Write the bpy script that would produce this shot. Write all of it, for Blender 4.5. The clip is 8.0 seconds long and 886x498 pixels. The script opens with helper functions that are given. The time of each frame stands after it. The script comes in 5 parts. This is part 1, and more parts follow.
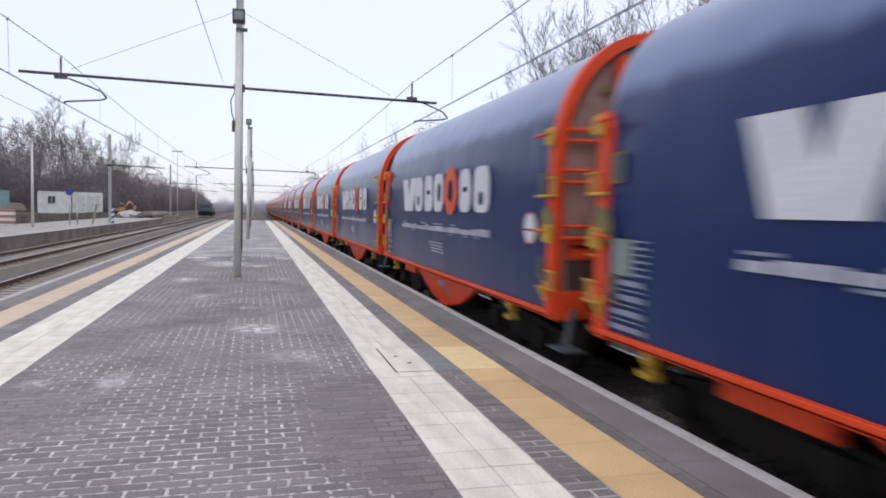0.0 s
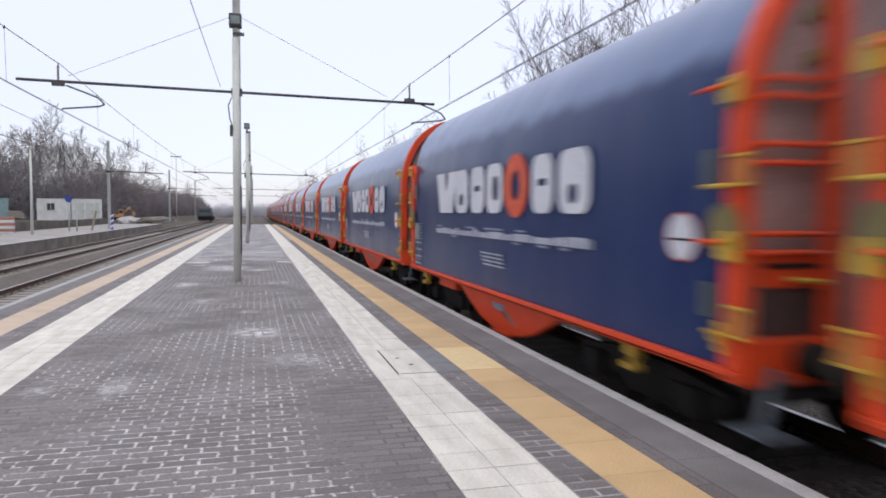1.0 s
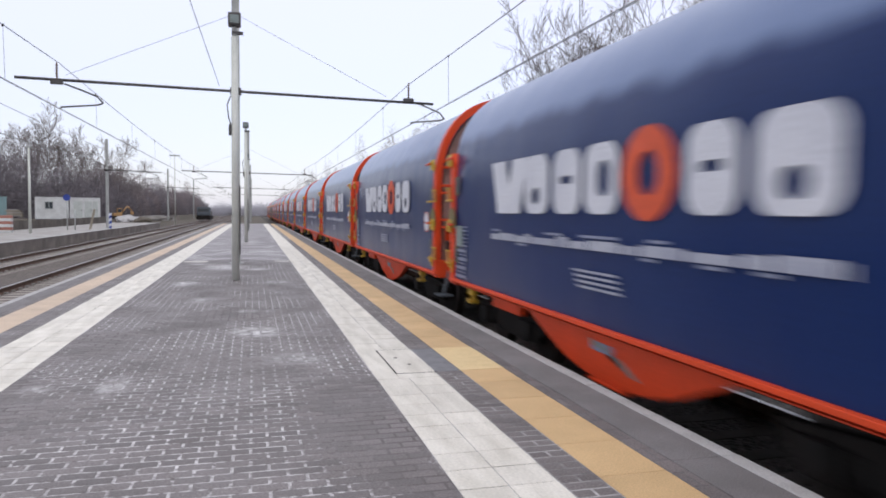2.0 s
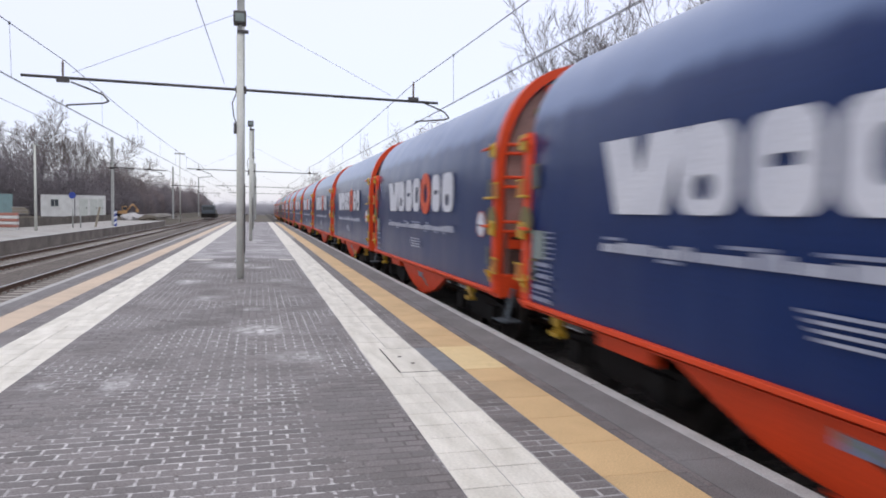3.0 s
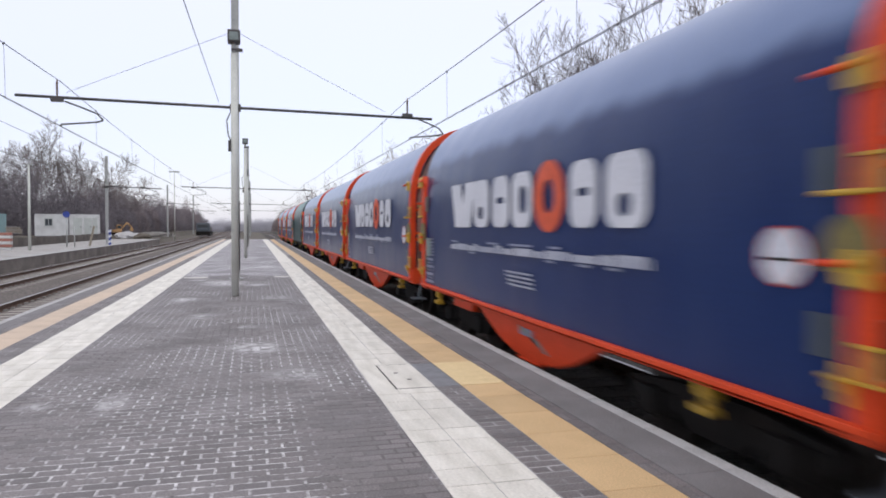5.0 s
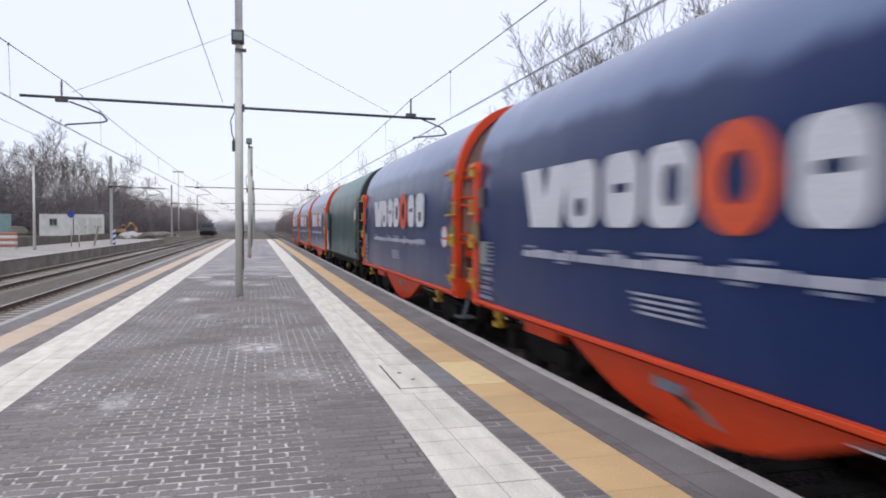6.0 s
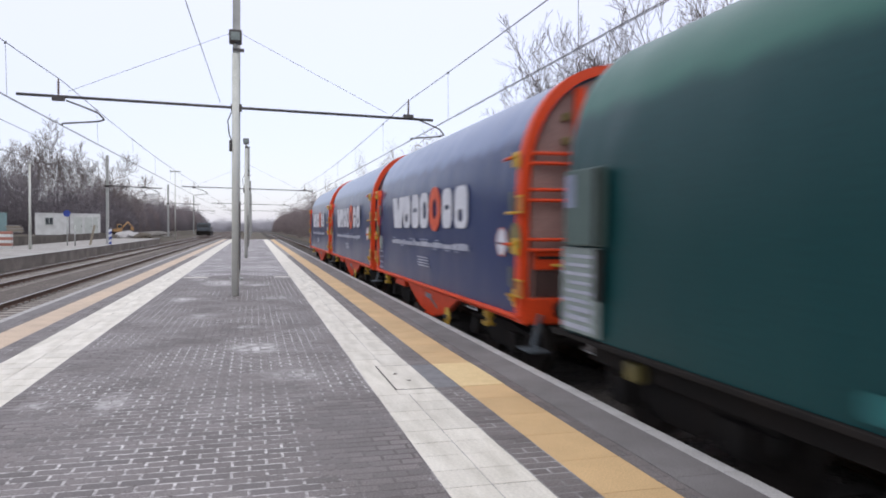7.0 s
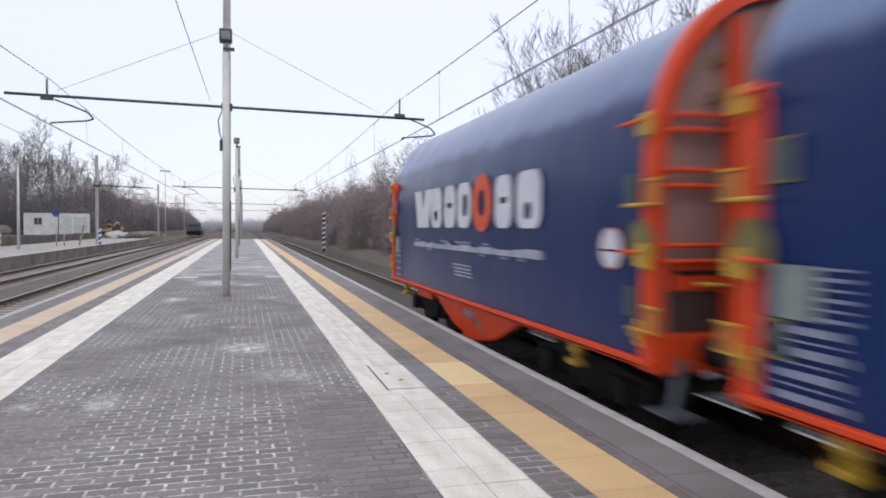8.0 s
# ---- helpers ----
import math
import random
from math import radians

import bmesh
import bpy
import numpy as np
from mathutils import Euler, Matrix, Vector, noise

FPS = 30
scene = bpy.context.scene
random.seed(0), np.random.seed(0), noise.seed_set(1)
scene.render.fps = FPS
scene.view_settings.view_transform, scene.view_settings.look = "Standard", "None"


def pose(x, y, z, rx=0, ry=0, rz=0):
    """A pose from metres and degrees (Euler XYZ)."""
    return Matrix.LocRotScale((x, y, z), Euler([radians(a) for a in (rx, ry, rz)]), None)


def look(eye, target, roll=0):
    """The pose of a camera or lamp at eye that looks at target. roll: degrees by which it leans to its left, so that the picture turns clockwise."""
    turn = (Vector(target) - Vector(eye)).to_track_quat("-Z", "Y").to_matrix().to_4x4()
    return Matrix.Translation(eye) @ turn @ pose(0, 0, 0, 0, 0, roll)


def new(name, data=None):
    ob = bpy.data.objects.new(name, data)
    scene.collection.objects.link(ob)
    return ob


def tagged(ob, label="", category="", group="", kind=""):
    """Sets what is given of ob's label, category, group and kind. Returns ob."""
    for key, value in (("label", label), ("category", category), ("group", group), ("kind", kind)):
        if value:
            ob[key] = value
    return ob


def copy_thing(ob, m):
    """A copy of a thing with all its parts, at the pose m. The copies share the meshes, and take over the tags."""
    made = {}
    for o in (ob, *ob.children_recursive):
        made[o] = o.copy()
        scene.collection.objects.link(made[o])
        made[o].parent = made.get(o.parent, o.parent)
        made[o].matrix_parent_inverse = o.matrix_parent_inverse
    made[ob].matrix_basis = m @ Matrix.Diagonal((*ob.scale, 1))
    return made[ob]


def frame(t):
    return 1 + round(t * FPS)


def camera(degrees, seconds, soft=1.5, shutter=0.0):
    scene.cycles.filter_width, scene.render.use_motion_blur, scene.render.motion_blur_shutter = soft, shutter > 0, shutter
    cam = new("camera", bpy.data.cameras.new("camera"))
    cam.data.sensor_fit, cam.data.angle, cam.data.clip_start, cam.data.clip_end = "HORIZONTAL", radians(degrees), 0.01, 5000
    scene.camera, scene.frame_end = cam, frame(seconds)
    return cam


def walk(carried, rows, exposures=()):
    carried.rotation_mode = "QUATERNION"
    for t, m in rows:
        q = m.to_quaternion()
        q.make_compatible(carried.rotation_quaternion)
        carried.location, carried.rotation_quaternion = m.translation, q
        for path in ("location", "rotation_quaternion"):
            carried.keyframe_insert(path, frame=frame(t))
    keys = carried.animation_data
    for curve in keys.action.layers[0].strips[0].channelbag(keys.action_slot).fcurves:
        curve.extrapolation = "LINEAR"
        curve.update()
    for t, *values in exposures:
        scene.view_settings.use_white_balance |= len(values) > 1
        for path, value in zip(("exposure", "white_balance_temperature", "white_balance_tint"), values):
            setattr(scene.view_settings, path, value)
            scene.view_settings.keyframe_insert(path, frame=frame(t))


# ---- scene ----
# Camera: held by hand at standing height on the platform, turning slightly.
cam = camera(64.5, 8.0, soft=1.8, shutter=0.3)
EYE = (0.0, 0.0, 1.62)


def aim(yaw, pitch, roll):
    a, b = radians(yaw), radians(pitch)
    way = Vector((-math.sin(a) * math.cos(b), math.cos(a) * math.cos(b), math.sin(b)))
    return look(EYE, Vector(EYE) + way * 10, roll)


walk(cam, [(t, aim(a, b, c)) for t, a, b, c in (
    (0.0, -15.000, -3.040, 1.280), (0.5, -14.921, -2.962, 0.684), (1.0, -15.006, -2.954, 0.378),
    (1.5, -15.226, -2.929, 0.475), (3.0, -14.784, -3.042, 0.800), (3.5, -14.859, -2.554, 0.498),
    (4.0, -15.094, -2.099, 0.287), (4.5, -15.206, -1.786, 0.231), (6.0, -14.865, -1.795, 0.213),
    (6.5, -14.754, -1.771, 0.254), (7.0, -15.129, -1.696, 0.526), (7.5, -15.534, -1.675, 0.542),
    (8.0, -15.820, -1.738, 0.439))], exposures=((0.0, 0.0), (8.0, 0.0)))

# ---- world: overcast sky, brighter overhead ----
world = bpy.data.worlds.new("overcast_sky")
scene.world = world
world.use_nodes = True
wn, wl = world.node_tree.nodes, world.node_tree.links
wn.clear()
w_out = wn.new("ShaderNodeOutputWorld")
w_sky = wn.new("ShaderNodeTexSky")
w_sky.sky_type, w_sky.sun_disc = "NISHITA", False
w_sky.sun_elevation, w_sky.sun_rotation = radians(38), radians(200)
w_bg = wn.new("ShaderNodeBackground")
w_bg.inputs["Strength"].default_value = 0.05
wl.new(w_sky.outputs[0], w_bg.inputs["Color"])
w_tc = wn.new("ShaderNodeTexCoord")
w_sep = wn.new("ShaderNodeSeparateXYZ")
wl.new(w_tc.outputs["Generated"], w_sep.inputs[0])
w_ramp = wn.new("ShaderNodeValToRGB")
wl.new(w_sep.outputs["Z"], w_ramp.inputs[0])
w_ramp.color_ramp.elements[0].position, w_ramp.color_ramp.elements[0].color = 0.0, (0.515, 0.505, 0.605, 1)
w_ramp.color_ramp.elements[1].position, w_ramp.color_ramp.elements[1].color = 1.0, (1.0, 0.985, 1.0, 1)
e = w_ramp.color_ramp.elements.new(0.22)
e.color = (0.652, 0.645, 0.752, 1)
w_cloud = wn.new("ShaderNodeBackground")
w_cloud.inputs["Strength"].default_value = 1.15
wl.new(w_ramp.outputs[0], w_cloud.inputs["Color"])
w_add = wn.new("ShaderNodeAddShader")
wl.new(w_bg.outputs[0], w_add.inputs[0])
wl.new(w_cloud.outputs[0], w_add.inputs[1])
wl.new(w_add.outputs[0], w_out.inputs["Surface"])

sun = new("sun", bpy.data.lights.new("sun", "SUN"))
sun.data.energy, sun.data.angle, sun.data.color = 0.5, radians(40), (1.0, 0.96, 0.92)
sun.matrix_world = look((-12, -12, 60), (0, 10, 0))


# ---- materials ----
def lime_smears(n, l, tint, stains):
    """White lime smeared over the pavers round some spots: (x, y, reach across, reach along, strength)."""
    geo = n.new("ShaderNodeNewGeometry")
    grain = n.new("ShaderNodeTexNoise")
    grain.inputs["Scale"].default_value, grain.inputs["Detail"].default_value = 7, 8
    l.new(geo.outputs["Position"], grain.inputs["Vector"])
    gr = n.new("ShaderNodeMapRange")
    gr.inputs["From Min"].default_value, gr.inputs["From Max"].default_value = 0.36, 0.6
    l.new(grain.outputs["Fac"], gr.inputs["Value"])
    total = None
    for x, y, rx, ry, strength in stains:
        mp = n.new("ShaderNodeMapping")
        mp.inputs["Location"].default_value = (-x / rx, -y / ry, 0)
        mp.inputs["Scale"].default_value = (1 / rx, 1 / ry, 0)
        l.new(geo.outputs["Position"], mp.inputs[0])
        ln = n.new("ShaderNodeVectorMath")
        ln.operation = "LENGTH"
        l.new(mp.outputs[0], ln.inputs[0])
        mr = n.new("ShaderNodeMapRange")
        mr.interpolation_type = "SMOOTHSTEP"
        mr.inputs["From Min"].default_value, mr.inputs["From Max"].default_value = 1.0, 0.2
        mr.inputs["To Min"].default_value, mr.inputs["To Max"].default_value = 0.0, strength
        l.new(ln.outputs["Value"], mr.inputs["Value"])
        if total is None:
            total = mr.outputs[0]
        else:
            mx = n.new("ShaderNodeMath")
            mx.operation = "MAXIMUM"
            l.new(total, mx.inputs[0])
            l.new(mr.outputs[0], mx.inputs[1])
            total = mx.outputs[0]
    mu = n.new("ShaderNodeMath")
    mu.operation = "MULTIPLY"
    l.new(total, mu.inputs[0])
    l.new(gr.outputs[0], mu.inputs[1])
    mix = n.new("ShaderNodeMix")
    mix.data_type = "RGBA"
    l.new(mu.outputs[0], mix.inputs[0])
    l.new(tint, mix.inputs[6])
    mix.inputs[7].default_value = (0.66, 0.64, 0.65, 1)
    return mix.outputs[2]


SMEARS = ((0.03, 9.65, 0.46, 0.58, 0.95), (-1.46, 16.36, 0.37, 0.76, 0.8), (-0.8, 20.91, 0.9, 1.48, 0.85), (-1.67, 23.43, 0.34, 0.9, 0.7), (0.99, 23.09, 0.27, 0.65, 0.6), (-1.25, 6.92, 0.2, 0.57, 0.55), (0.42, 7.81, 0.49, 0.46, 0.4), (-0.09, 11.7, 0.2, 0.33, 0.6), (-0.89, 13.26, 0.34, 0.59, 0.5), (-1.9, 6.93, 0.2, 0.2, 0.5),
          (0.1, 20.1, 0.5, 0.5, 0.8), (-1.6, 22.2, 0.4, 0.3, 0.85), (0.45, 28.8, 0.9, 0.6, 0.7), (0.0, 37.6, 0.5, 1.0, 0.7), (0.55, 16.4, 0.6, 0.5, 0.5))

def mat(name, color, rough=0.7, metal=0.0, other=None, scale=6.0, amount=0.6, fine=60.0, bump=0.15, bump_dist=0.004,
        streak=(1, 1, 1), per_piece=0.0, spec=0.5, crown=None, stains=(), film=None, grain=(0.78, 1.2)):
    """A worn surface: two scales of noise between two colours, with fine relief."""
    m = bpy.data.materials.new(name)
    m.use_nodes = True
    n, l = m.node_tree.nodes, m.node_tree.links
    b = n["Principled BSDF"]
    tc = n.new("ShaderNodeTexCoord")
    mp = n.new("ShaderNodeMapping")
    mp.inputs["Scale"].default_value = streak
    place = n.new("ShaderNodeNewGeometry").outputs["Position"] if per_piece else tc.outputs["Object"]
    l.new(place, mp.inputs[0])
    big = n.new("ShaderNodeTexNoise")
    big.inputs["Scale"].default_value, big.inputs["Detail"].default_value = scale, 6
    l.new(mp.outputs[0], big.inputs["Vector"])
    ramp = n.new("ShaderNodeValToRGB")
    ramp.color_ramp.elements[0].position, ramp.color_ramp.elements[1].position = 0.35, 0.68
    l.new(big.outputs["Fac"], ramp.inputs[0])
    c2 = other or tuple(v * 0.6 for v in color)
    ramp.color_ramp.elements[0].color = (*color, 1)
    ramp.color_ramp.elements[1].color = (*[a + (q - a) * amount for a, q in zip(color, c2)], 1)
    small = n.new("ShaderNodeTexNoise")
    small.inputs["Scale"].default_value, small.inputs["Detail"].default_value = fine, 4
    l.new(place, small.inputs["Vector"])
    mr = n.new("ShaderNodeMapRange")
    mr.inputs["From Min"].default_value, mr.inputs["From Max"].default_value = 0.25, 0.75
    mr.inputs["To Min"].default_value, mr.inputs["To Max"].default_value = grain
    l.new(small.outputs["Fac"], mr.inputs["Value"])
    fac = mr.outputs[0]
    if per_piece:
        oi = n.new("ShaderNodeObjectInfo")
        geo = n.new("ShaderNodeNewGeometry")
        ad = n.new("ShaderNodeMath")
        ad.operation = "ADD"
        l.new(oi.outputs["Random"], ad.inputs[0])
        l.new(geo.outputs["Random Per Island"], ad.inputs[1])
        fr = n.new("ShaderNodeMath")
        fr.operation = "FRACT"
        l.new(ad.outputs[0], fr.inputs[0])
        m2 = n.new("ShaderNodeMapRange")
        m2.inputs["To Min"].default_value, m2.inputs["To Max"].default_value = 1 - per_piece, 1 + per_piece
        l.new(fr.outputs[0], m2.inputs["Value"])
        mu = n.new("ShaderNodeMath")
        mu.operation = "MULTIPLY"
        l.new(fac, mu.inputs[0])
        l.new(m2.outputs[0], mu.inputs[1])
        fac = mu.outputs[0]
    mul = n.new("ShaderNodeVectorMath")
    mul.operation = "SCALE"
    l.new(ramp.outputs[0], mul.inputs[0])
    l.new(fac, mul.inputs["Scale"])
    tint = mul.outputs[0]
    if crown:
        # paler towards the hood's top: bleached, dusty cloth, with sky sheen painted in
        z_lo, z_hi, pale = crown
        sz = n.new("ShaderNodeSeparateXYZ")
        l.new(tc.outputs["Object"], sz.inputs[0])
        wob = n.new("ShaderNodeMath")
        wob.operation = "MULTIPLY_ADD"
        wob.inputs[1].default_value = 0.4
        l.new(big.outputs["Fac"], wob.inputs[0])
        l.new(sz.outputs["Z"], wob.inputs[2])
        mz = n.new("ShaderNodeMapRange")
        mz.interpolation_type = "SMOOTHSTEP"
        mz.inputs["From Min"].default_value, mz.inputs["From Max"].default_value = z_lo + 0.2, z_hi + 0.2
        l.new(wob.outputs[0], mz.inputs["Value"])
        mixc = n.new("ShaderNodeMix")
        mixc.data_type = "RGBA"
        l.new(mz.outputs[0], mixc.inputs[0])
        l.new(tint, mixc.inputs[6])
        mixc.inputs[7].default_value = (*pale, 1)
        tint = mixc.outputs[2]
    if film:
        # a road-dust film, heavier on some wagons than on others, in upright runs
        oi2 = n.new("ShaderNodeObjectInfo")
        runs = n.new("ShaderNodeTexNoise")
        runs.inputs["Scale"].default_value, runs.inputs["Detail"].default_value = 1.0, 7
        mp2 = n.new("ShaderNodeMapping")
        mp2.inputs["Scale"].default_value = (1, 2.2, 0.35)
        l.new(tc.outputs["Object"], mp2.inputs[0])
        l.new(mp2.outputs[0], runs.inputs["Vector"])
        rf = n.new("ShaderNodeMapRange")
        rf.inputs["From Min"].default_value, rf.inputs["From Max"].default_value = 0.3, 0.75
        l.new(runs.outputs["Fac"], rf.inputs["Value"])
        how = n.new("ShaderNodeMapRange")
        how.inputs["To Min"].default_value, how.inputs["To Max"].default_value = 0.04, 0.22
        l.new(oi2.outputs["Random"], how.inputs["Value"])
        fm = n.new("ShaderNodeMath")
        fm.operation = "MULTIPLY"
        l.new(rf.outputs[0], fm.inputs[0])
        l.new(how.outputs[0], fm.inputs[1])
        mixf = n.new("ShaderNodeMix")
        mixf.data_type = "RGBA"
        l.new(fm.outputs[0], mixf.inputs[0])
        l.new(tint, mixf.inputs[6])
        mixf.inputs[7].default_value = (*film, 1)
        tint = mixf.outputs[2]
    if stains:
        tint = lime_smears(n, l, tint, stains)
    l.new(tint, b.inputs["Base Color"])
    rr = n.new("ShaderNodeMapRange")
    rr.inputs["To Min"].default_value, rr.inputs["To Max"].default_value = max(0.05, rough - 0.12), min(1, rough + 0.12)
    l.new(big.outputs["Fac"], rr.inputs["Value"])
    l.new(rr.outputs[0], b.inputs["Roughness"])
    b.inputs["Metallic"].default_value = metal
    b.inputs["Specular IOR Level"].default_value = spec
    if bump:
        bp = n.new("ShaderNodeBump")
        bp.inputs["Strength"].default_value, bp.inputs["Distance"].default_value = bump, bump_dist
        l.new(small.outputs["Fac"], bp.inputs["Height"])
        l.new(bp.outputs[0], b.inputs["Normal"])
    return m


def bloom_node(n, l, tc):
    """Where lime has bloomed out of the joints: patchy, 0 to 1."""
    a = n.new("ShaderNodeTexNoise")
    a.inputs["Scale"].default_value, a.inputs["Detail"].default_value = 0.75, 5
    l.new(tc.outputs["Object"], a.inputs["Vector"])
    r = n.new("ShaderNodeValToRGB")
    r.color_ramp.elements[0].position, r.color_ramp.elements[1].position = 0.41, 0.55
    l.new(a.outputs["Fac"], r.inputs[0])
    return r.outputs[0]


def mat_joint():
    m = bpy.data.materials.new("paver_joint")
    m.use_nodes = True
    n, l = m.node_tree.nodes, m.node_tree.links
    b = n["Principled BSDF"]
    tc = n.new("ShaderNodeTexCoord")
    f = bloom_node(n, l, tc)
    g = n.new("ShaderNodeTexNoise")
    g.inputs["Scale"].default_value = 22
    l.new(tc.outputs["Object"], g.inputs["Vector"])
    # one broad patch where the lime has come up most
    mp = n.new("ShaderNodeMapping")
    mp.inputs["Location"].default_value, mp.inputs["Scale"].default_value = (0.45 / 1.45, -5.2 / 4.2, 0), (1 / 1.45, 1 / 4.2, 0)
    l.new(tc.outputs["Object"], mp.inputs[0])
    ln = n.new("ShaderNodeVectorMath")
    ln.operation = "LENGTH"
    l.new(mp.outputs[0], ln.inputs[0])
    pm = n.new("ShaderNodeMapRange")
    pm.inputs["From Min"].default_value, pm.inputs["From Max"].default_value = 1.05, 0.45
    pm.inputs["To Min"].default_value, pm.inputs["To Max"].default_value = 0.0, 0.75
    l.new(ln.outputs["Value"], pm.inputs["Value"])
    mxf = n.new("ShaderNodeMath")
    mxf.operation = "MAXIMUM"
    l.new(f, mxf.inputs[0])
    l.new(pm.outputs[0], mxf.inputs[1])
    mu = n.new("ShaderNodeMath")
    mu.operation = "MULTIPLY"
    # and one worn patch that has none
    mp3 = n.new("ShaderNodeMapping")
    mp3.inputs["Location"].default_value, mp3.inputs["Scale"].default_value = (-0.82 / 0.55, -5.4 / 1.9, 0), (1 / 0.55, 1 / 1.9, 0)
    l.new(tc.outputs["Object"], mp3.inputs[0])
    ln3 = n.new("ShaderNodeVectorMath")
    ln3.operation = "LENGTH"
    l.new(mp3.outputs[0], ln3.inputs[0])
    wb = n.new("ShaderNodeMath")
    wb.operation = "MULTIPLY_ADD"
    wb.inputs[1].default_value = 0.9
    l.new(g.outputs["Fac"], wb.inputs[0])
    l.new(ln3.outputs["Value"], wb.inputs[2])
    cl = n.new("ShaderNodeMapRange")
    cl.inputs["From Min"].default_value, cl.inputs["From Max"].default_value = 1.1, 1.5
    cl.inputs["To Min"].default_value, cl.inputs["To Max"].default_value = 0.32, 1.0
    l.new(wb.outputs[0], cl.inputs["Value"])
    cm = n.new("ShaderNodeMath")
    cm.operation = "MULTIPLY"
    l.new(mxf.outputs[0], cm.inputs[0])
    l.new(cl.outputs[0], cm.inputs[1])
    l.new(cm.outputs[0], mu.inputs[0])
    gr = n.new("ShaderNodeMapRange")
    gr.inputs["From Min"].default_value, gr.inputs["From Max"].default_value = 0.3, 0.6
    l.new(g.outputs["Fac"], gr.inputs["Value"])
    l.new(gr.outputs[0], mu.inputs[1])
    mx = n.new("ShaderNodeMix")
    mx.data_type = "RGBA"
    mx.inputs[6].default_value, mx.inputs[7].default_value = (0.13, 0.115, 0.115, 1), (0.64, 0.62, 0.63, 1)
    l.new(mu.outputs[0], mx.inputs[0])
    l.new(mx.outputs[2], b.inputs["Base Color"])
    b.inputs["Roughness"].default_value = 0.9
    return m


def mat_far_paving():
    m = bpy.data.materials.new("far_paving")
    m.use_nodes = True
    n, l = m.node_tree.nodes, m.node_tree.links
    b = n["Principled BSDF"]
    tc = n.new("ShaderNodeTexCoord")
    br = n.new("ShaderNodeTexBrick")
    br.inputs["Scale"].default_value = 1.0
    br.inputs["Brick Width"].default_value, br.inputs["Row Height"].default_value = 0.225, 0.112
    br.inputs["Mortar Size"].default_value = 0.01
    br.inputs["Color1"].default_value, br.inputs["Color2"].default_value = (0.15, 0.134, 0.14, 1), (0.2, 0.18, 0.187, 1)
    l.new(tc.outputs["Object"], br.inputs["Vector"])
    f = bloom_node(n, l, tc)
    mx = n.new("ShaderNodeMix")
    mx.data_type = "RGBA"
    mx.inputs[6].default_value, mx.inputs[7].default_value = (0.14, 0.125, 0.125, 1), (0.66, 0.64, 0.64, 1)
    l.new(f, mx.inputs[0])
    l.new(mx.outputs[2], br.inputs["Mortar"])
    l.new(lime_smears(n, l, br.outputs["Color"], SMEARS), b.inputs["Base Color"])
    b.inputs["Roughness"].default_value = 0.56
    return m


def mat_ballast(name, lo, hi):
    m = bpy.data.materials.new(name)
    m.use_nodes = True
    n, l = m.node_tree.nodes, m.node_tree.links
    b = n["Principled BSDF"]
    tc = n.new("ShaderNodeTexCoord")
    v = n.new("ShaderNodeTexVoronoi")
    v.inputs["Scale"].default_value = 16
    l.new(tc.outputs["Object"], v.inputs["Vector"])
    r = n.new("ShaderNodeValToRGB")
    r.color_ramp.elements[0].color, r.color_ramp.elements[1].color = (*lo, 1), (*hi, 1)
    l.new(v.outputs["Color"], r.inputs[0])
    big = n.new("ShaderNodeTexNoise")
    big.inputs["Scale"].default_value = 0.6
    l.new(tc.outputs["Object"], big.inputs["Vector"])
    mr = n.new("ShaderNodeMapRange")
    mr.inputs["To Min"].default_value, mr.inputs["To Max"].default_value = 0.65, 1.25
    l.new(big.outputs["Fac"], mr.inputs["Value"])
    mul = n.new("ShaderNodeVectorMath")
    mul.operation = "SCALE"
    l.new(r.outputs[0], mul.inputs[0])
    l.new(mr.outputs[0], mul.inputs["Scale"])
    l.new(mul.outputs[0], b.inputs["Base Color"])
    bp = n.new("ShaderNodeBump")
    bp.inputs["Strength"].default_value, bp.inputs["Distance"].default_value = 0.9, 0.03
    bp.invert = True
    l.new(v.outputs["Distance"], bp.inputs["Height"])
    l.new(bp.outputs[0], b.inputs["Normal"])
    b.inputs["Roughness"].default_value = 0.95
    return m


PAVER = mat("paver", (0.164, 0.145, 0.144), 0.56, other=(0.127, 0.112, 0.11), scale=1.3, amount=0.8, fine=75, bump=0.4, per_piece=0.2, stains=SMEARS, grain=(0.5, 1.5))
JOINT, FAR_PAVING = mat_joint(), mat_far_paving()
BALLAST = mat_ballast("ballast", (0.05, 0.042, 0.037), (0.2, 0.168, 0.15))
# darker copy of the ballast: the train's shade is put into its colour
SHADED_BALLAST = mat_ballast("train_shaded_ballast", (0.022, 0.019, 0.017), (0.105, 0.09, 0.08))
WHITE_TILE = mat("white_tile", (0.72, 0.685, 0.62), 0.6, other=(0.52, 0.49, 0.43), scale=2.4, amount=0.75, fine=45, per_piece=0.06, streak=(3, 0.6, 1), grain=(0.88, 1.12))
YELLOW_TILE = mat("yellow_tile", (0.62, 0.42, 0.215), 0.6, other=(0.52, 0.35, 0.18), scale=2.0, amount=0.7, fine=90, per_piece=0.05)
# paler, duller yellow for the strip beside the empty tracks
PALE_YELLOW = mat("pale_yellow_tile", (0.57, 0.44, 0.325), 0.65, other=(0.47, 0.37, 0.285), scale=2.0, amount=0.8, fine=60, per_piece=0.06)
STAINED_WALL = mat("stained_concrete_wall", (0.25, 0.22, 0.195), 0.9, other=(0.14, 0.12, 0.105), scale=0.8, amount=0.9, fine=12)
